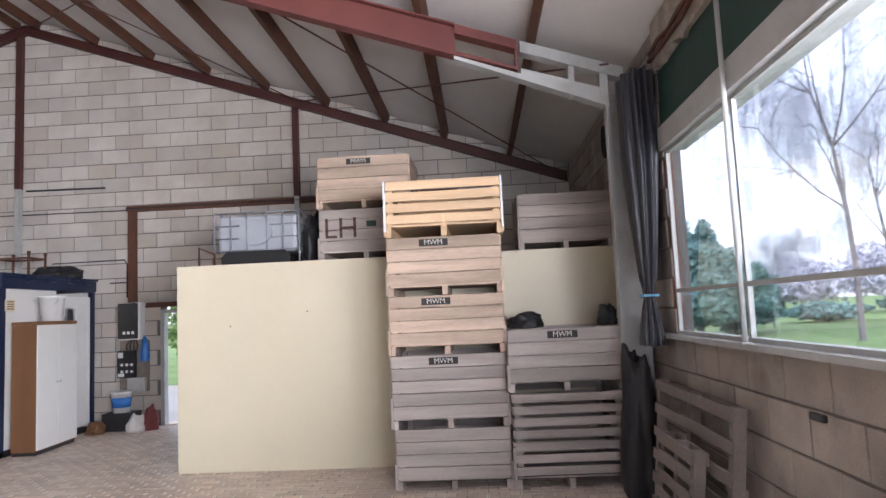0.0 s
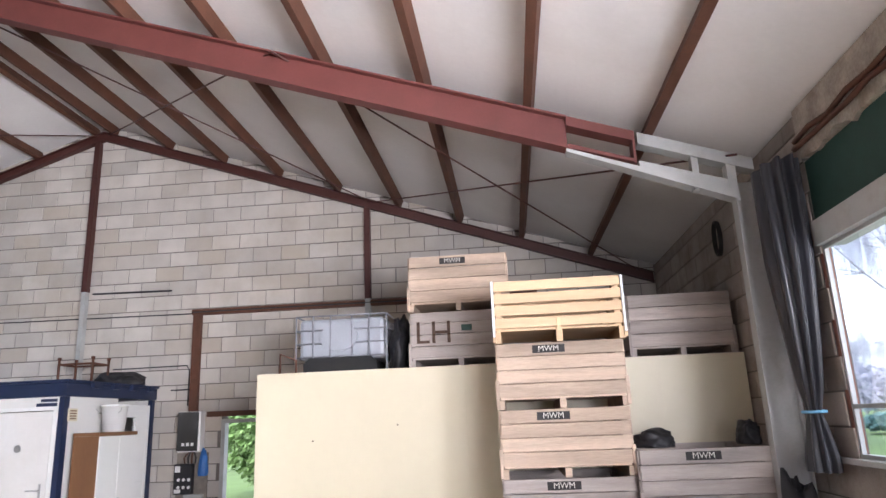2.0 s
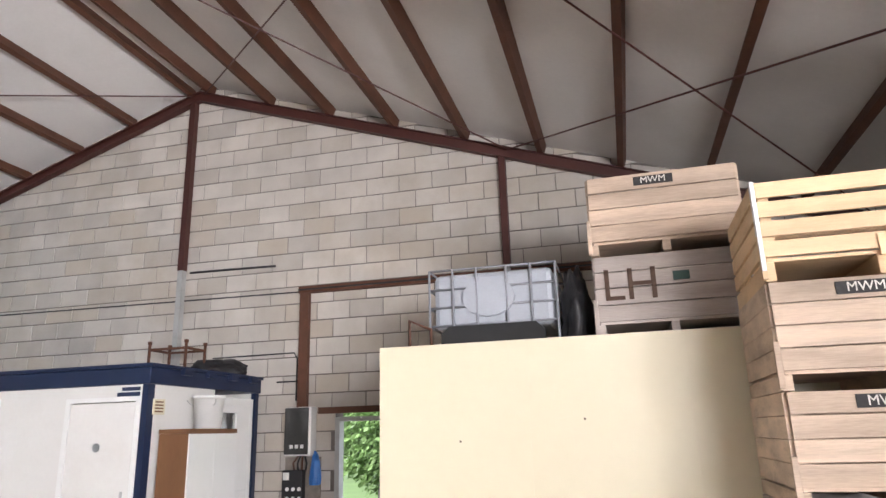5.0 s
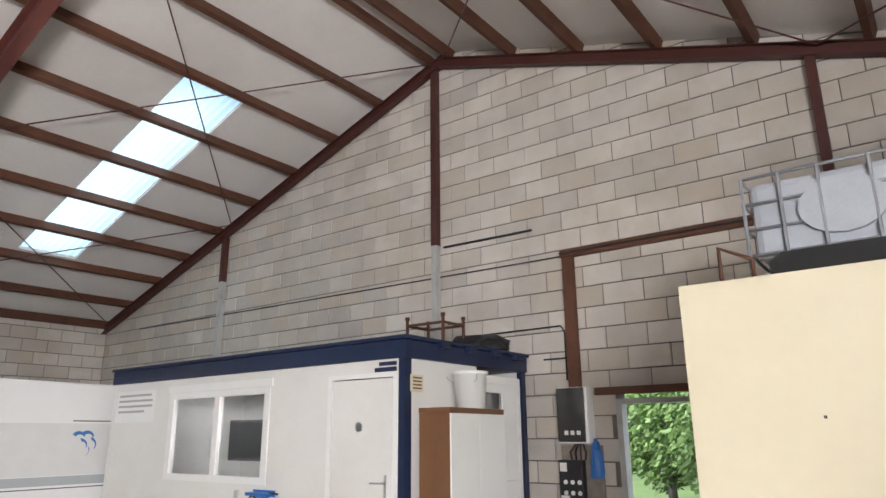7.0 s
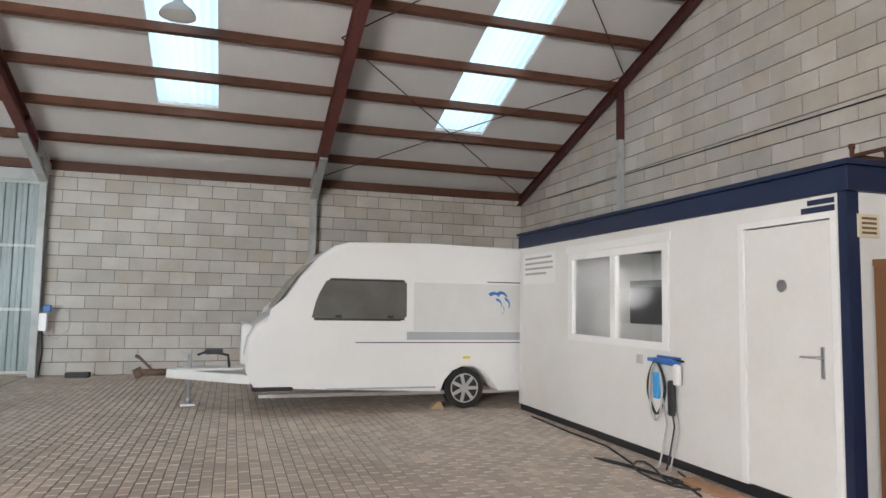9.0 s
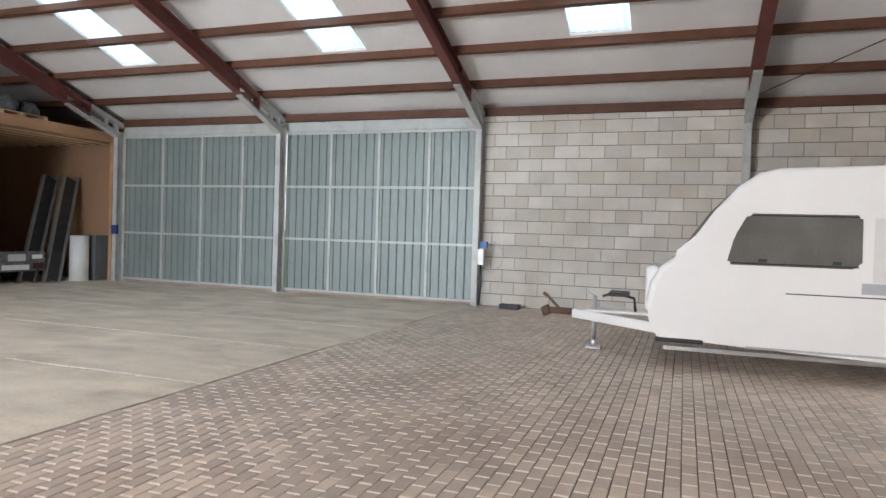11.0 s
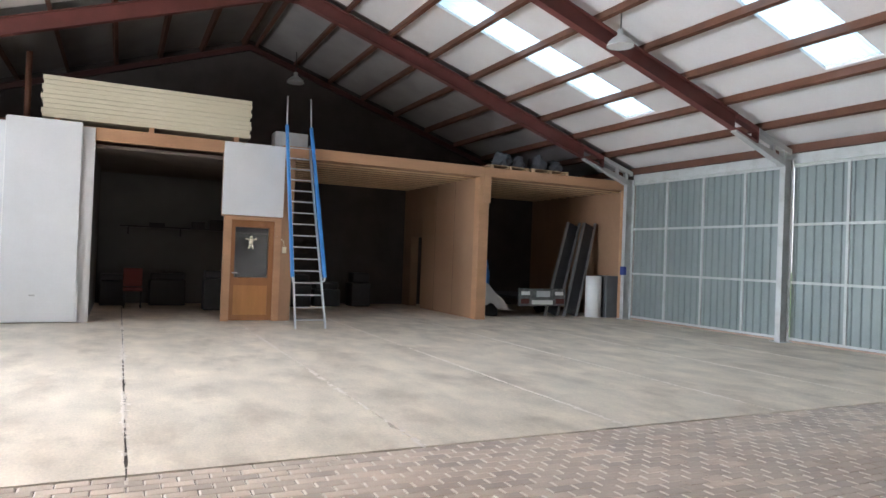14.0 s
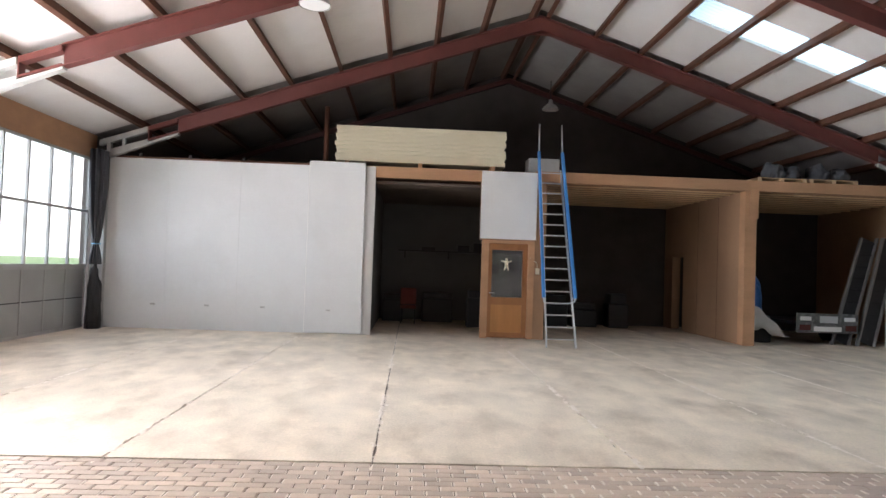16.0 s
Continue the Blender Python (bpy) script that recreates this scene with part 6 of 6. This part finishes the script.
bp_ = thing("blue_box", pose(-17.28, -8.18, 1.25), "small blue switch box on the end post", "switch box")
box_part("box_body", -0.04, 0.06, -0.08, 0.08, 0.0, 0.24, mat("dark_blue_box", (0.02, 0.04, 0.2), 0.4), bp_, bev=0.008)

# ---- outdoors ----
M_APRON = mat("pale_concrete_yard", (0.42, 0.40, 0.37), 0.85, var=0.15, scale=0.5)
# out of sight; throws daylight up through the east glazing to the ceiling
struct("pavement", bx(bmesh.new(), RIGHT + 0.32, 7.5, -9.5, 8.0, -0.2, -0.03), M_APRON, "unseen pale concrete yard added to bounce light indoors", "pavement")
struct("gravel_path", bx(bmesh.new(), -12.0, 2.0, GABLE + 0.32, 20.0, -0.2, -0.03), M_APRON, "pale gravel path behind the gable", "pavement")
M_LEAF = mat("green_leaves", (0.17, 0.29, 0.09), 0.6, var=0.35, scale=3, per_island=0.35, bump=0)
# needle green lightened to teal to carry the distance haze
M_NEEDLE = mat("haze_teal_needles", (0.13, 0.25, 0.25), 0.7, var=0.35, scale=3, per_island=0.35, bump=0)
M_BARK = mat("grey_brown_bark", (0.13, 0.115, 0.125), 0.9, var=0.3, scale=4)
# pale violet puts the bright outdoor haze into the twig colour
M_HAZETWIG = mat("haze_violet_twigs", (0.46, 0.46, 0.56), 0.9, var=0.3, scale=4)


def leaf_cloud(name, centre, size, count, leaf, material, label, category, seed, cone=False):
    r = random.Random(seed)
    vs, fs = [], []
    for _ in range(count):
        while True:
            p = Vector((r.uniform(-1, 1), r.uniform(-1, 1), r.uniform(-1, 1)))
            if cone:
                h = (p.z + 1) / 2
                if math.hypot(p.x, p.y) < (1 - h) * (0.85 + 0.3 * r.random()) + 0.03:
                    break
            elif p.length < 0.75 + 0.35 * noise.noise(p * 2.2 + Vector((seed, 0, 0))) and p.length > 0.3:
                break
        q = Vector((p.x * size[0], p.y * size[1], (p.z + 1) * size[2]))
        d = Vector((r.gauss(0, 1), r.gauss(0, 1), r.gauss(0, 1))).normalized()
        e = d.orthogonal().normalized() * leaf * r.uniform(0.6, 1.3)
        f = d.cross(e).normalized() * leaf * r.uniform(0.3, 0.6)
        n0 = len(vs)
        vs += [tuple(q - e), tuple(q + f), tuple(q + e), tuple(q - f)]
        fs.append((n0, n0 + 1, n0 + 2, n0 + 3))
    me = bpy.data.meshes.new("crown")
    me.from_pydata(vs, [], fs)
    me.materials.append(material)
    t = thing(name, pose(*centre), label, category)
    c = new("crown", me)
    c.parent = t
    rod(bm := bmesh.new(), (0, 0, -0.05), (0, 0, size[2] * 1.1), 0.05 + size[0] * 0.04, 8, 0.03)
    part("trunk", bm, M_BARK, t)
    return t


for i, (x, y, h, w) in enumerate(((-5.6, 19.5, 1.6, 1.8), (-3.4, 20.5, 2.0, 1.9), (-7.6, 21.0, 1.8, 2.0), (-1.5, 21.0, 1.7, 1.8))):
    leaf_cloud("garden_bush", (x, y, -0.06), (w, 1.4, h), 5000, 0.10, M_LEAF, "green leafy garden bush behind the barn", "bush", 50 + i)
for i, (x, y, h, w) in enumerate(((-7.5, 30, 4.0, 3.4), (-2.5, 32, 4.5, 3.8), (-12, 33, 4.2, 3.4))):
    leaf_cloud("garden_tree", (x, y, -0.06), (w, 2.6, h), 6000, 0.2, M_LEAF, "broad green tree beyond the garden", "tree", 60 + i)
rg2 = random.Random(77)
for i, (x, y, h, w) in enumerate(((13.2, 34.0, 2.2, 2.4), (11.5, 34.0, 3.0, 2.6), (9.6, 35.0, 3.6, 2.8), (14.6, 37.0, 1.6, 2.2))):
    leaf_cloud("conifer", (x, y, -0.06), (w, 2.4, h), 7000, 0.2, M_NEEDLE, "dark green conifer at the lawn's edge", "tree", 70 + i)
for i in range(9):
    leaf_cloud("far_hedge", (24 + i * 5.0, 47 - i * 2.5, -0.06), (3.4, 2.0, 0.7 + 0.2 * (i % 3)), 2200, 0.25, M_NEEDLE, "low dark hedge across the lawn", "hedge", 90 + i)


def birch(x, y, h, seed, label, twigs=9):
    """A bare weeping birch: tapered limbs and hanging twigs."""
    r = random.Random(seed)
    t = thing("bare_birch", pose(x, y, -0.06), label, "tree", "bare birches")
    limb, twig = bmesh.new(), bmesh.new()

    def grow(p, d, length, rad, level):
        q = p
        for k in range(4):
            d = (d + Vector((r.gauss(0, 0.11), r.gauss(0, 0.11), 0.05 if level < 2 else -0.06))).normalized()
            n_ = q + d * (length / 4)
            rod(limb, q, n_, rad * (1 - 0.15 * k), 5, rad * (0.85 - 0.15 * k))
            q = n_
            if level < 3 and k > 0:
                for _ in range(2 if level else 3):
                    a = r.uniform(0, 2 * math.pi)
                    side = (d.orthogonal().normalized() * math.cos(a) + d.cross(d.orthogonal()).normalized() * math.sin(a))
                    grow(q, (d * 0.75 + side * r.uniform(0.45, 0.8)).normalized(), length * r.uniform(0.42, 0.6), rad * 0.36, level + 1)
            if level >= 2:
                for _ in range(twigs):
                    a = q + Vector((r.gauss(0, 0.12), r.gauss(0, 0.12), 0))
                    l_ = r.uniform(0.8, 2.2) * h / 10
                    b = a + Vector((r.gauss(0, 0.2), r.gauss(0, 0.2), -0.45 * l_))
                    c = b + Vector((r.gauss(0, 0.08), r.gauss(0, 0.08), -0.6 * l_))
                    for u, v in ((a, b), (b, c)):
                        w_ = Vector((0.0065, 0.005, 0)) * h / 10
                        vs = [twig.verts.new(u - w_), twig.verts.new(u + w_), twig.verts.new(v + w_ * 0.7), twig.verts.new(v - w_ * 0.7)]
                        twig.faces.new(vs)

    grow(Vector((0, 0, 0)), Vector((0.03, 0.0, 1)), h * 0.8, h * 0.0105, 0)
    me = bpy.data.meshes.new("limbs")
    limb.to_mesh(me)
    limb.free()
    me.materials.append(M_BARK)
    o = new("trunk", me)
    o.parent = t
    me = bpy.data.meshes.new("twigs")
    twig.to_mesh(me)
    twig.free()
    me.materials.append(M_HAZETWIG)
    o = new("crown", me)
    o.parent = t
    return t


birch(15.3, 27.0, 13.0, 4, "tall bare weeping birch on the lawn", 3)
birch(18.6, 30.0, 11.0, 8, "tall bare weeping birch on the lawn", 3)
birch(18.0, 41.0, 5.5, 9, "bare birch at the far side of the lawn", 3)
# far wood takes the same haze-tinted twig colour
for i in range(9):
    leaf_cloud("far_wood", (22 + i * 9.0, 75 - i * 5.5, -0.06), (9.0, 4.0, 2.6 + 0.5 * (i % 3)), 5000, 0.3, M_HAZETWIG, "bare wood beyond the lawn, haze in its pale colour", "woodland", 130 + i)
# copse outside the glazed gate
for i, (x, y, h, w) in enumerate(((13, -6, 3.5, 3.0), (14, -12, 3.2, 3.0), (15, -1, 3.0, 2.8))):
    leaf_cloud("yard_tree", (x, y, -0.06), (w, 2.6, h), 4000, 0.22, M_HAZETWIG, "bare bushy tree beyond the yard", "tree", 110 + i)

# ---- block and paver pieces ----
flat = lambda z: (lambda u: z)
block_wall(wall_gable, "y", GABLE + 0.012, (0, -1, 0), LEFT, RIGHT, 0.0, lambda u: ceil_z(u), [DOOR], lambda u, z: -9.5 < u < -2.2 and z > 2.3, 1)
block_wall(wall_left, "x", LEFT - 0.012, (1, 0, 0), FRAMES[1] + 0.004, GABLE, 0.0, flat(ceil_z(LEFT) - 0.03), [], lambda u, z: u < 9.5, 2)
block_wall(wall_right, "x", RIGHT + 0.012, (-1, 0, 0), WY0 - 0.1, GABLE, -0.131, lambda u: SILL - 0.02 if u < WY1 else ceil_z(RIGHT) - 0.03, [(WY0 - 0.1, WY1, SILL - 0.02, 9)], lambda u, z: u < 8.2, 3, 0.0, M_BLOCKDARK)
floor_ob = bpy.data.objects["floor"]
rnd = random.Random(5)
M_PAVEWORN = mat("worn_paver_edge", (0.80, 0.72, 0.63), 0.7, var=0.15, scale=20)
PL, PW, PG = 0.208, 0.104, 0.006
pv, pf, shared, count, worn = [], [], None, 0, []
row, y = 0, EDGE + 0.004
while y < GABLE:
    x = LEFT - (PL / 2 if row % 2 else 0)
    while x < RIGHT:
        a, b = max(x, LEFT) + PG / 2, min(x + PL, RIGHT) - PG / 2
        x += PL
        if b - a < 0.03:
            continue
        zt = rnd.uniform(-0.0015, 0.0015)
        e = 0.006
        if b - a > PL - PG - 1e-6 and -8.2 < a < -4.6 and y < 3.45 and count < 300:
            if shared is None:
                vs = [(0, 0, -0.02), (PL - PG, 0, -0.02), (PL - PG, PW - PG, -0.02), (0, PW - PG, -0.02)]
                vs += [(px, py, -e) for px, py, _ in vs] + [(1.6 * e, e, 0), (PL - PG - 2.2 * e, e, 0), (PL - PG - 2.2 * e, PW - PG - e, 0), (1.6 * e, PW - PG - e, 0)]
                fs = [(8, 9, 10, 11)] + [q for i in range(4) for q in ((i, (i + 1) % 4, 4 + (i + 1) % 4, 4 + i), (4 + i, 4 + (i + 1) % 4, 8 + (i + 1) % 4, 8 + i))]
                shared = mesh_of("paver", vs, fs, M_PAVER)
                shared.materials.append(M_PAVEWORN)
                for poly in shared.polygons:
                    if poly.normal.z > 0.2 and abs(poly.normal.x) > 0.3:
                        poly.material_index = 1
            ob = new("paver", shared)
            ob.location = (a, y + PG / 2, zt)
            ob.parent = floor_ob
            count += 1
            continue
        n0 = len(pv)
        w_, v_ = e + rnd.uniform(0.0, 0.006), e + rnd.uniform(0.0, 0.012)
        c, d = y + PG / 2, min(y + PW - PG / 2, GABLE)
        pv += [(a, c, -0.007), (b, c, -0.007), (b, d, -0.007), (a, d, -0.007), (a + w_, c + 0.003, zt), (b - v_, c + 0.003, zt), (b - v_, d - 0.003, zt), (a + w_, d - 0.003, zt)]
        worn += [len(pf) + 2 if rnd.random() < 0.8 else -1, len(pf) + 4 if rnd.random() < 0.35 else -1]
        pf += [(n0 + 4, n0 + 5, n0 + 6, n0 + 7)] + [(n0 + i, n0 + (i + 1) % 4, n0 + 4 + (i + 1) % 4, n0 + 4 + i) for i in range(4)]
    y += PW
    row += 1
me = bpy.data.meshes.new("paver_field")
me.from_pydata(pv, [], pf)
me.materials.append(M_PAVER)
me.materials.append(M_PAVEWORN)
for i in worn:
    if i >= 0:
        me.polygons[i].material_index = 1
ob = new("paver_field", me)
ob.parent = floor_ob
tagged(ob, kind="stuff")

# crumbs of pale mortar along the slab joints
cv, cf = [], []
for xj in slab_x[1:-1]:
    y = -7.5
    while y < EDGE - 0.05:
        y += rnd.expovariate(13.0) * (0.35 if math.sin(y * 1.7 + xj * 5) > 0.1 else 1.6)
        x, s1, s2, h = xj + rnd.gauss(0, 0.014), rnd.uniform(0.008, 0.024), rnd.uniform(0.012, 0.05), rnd.uniform(0.003, 0.008)
        n0 = len(cv)
        cv += [(x - s1, y - s2, 0.0), (x + s1, y - s2, 0.0), (x + s1 * 0.8, y + s2, 0.0), (x - s1, y + s2, 0.0), (x, y, h)]
        cf += [(n0, n0 + 1, n0 + 4), (n0 + 1, n0 + 2, n0 + 4), (n0 + 2, n0 + 3, n0 + 4), (n0 + 3, n0, n0 + 4)]
me = bpy.data.meshes.new("joint_crumbs")
me.from_pydata(cv, [], cf)
me.materials.append(M_PAVEWORN)
ob = new("joint_crumbs", me)
ob.parent = concrete_floor
tagged(ob, kind="stuff")
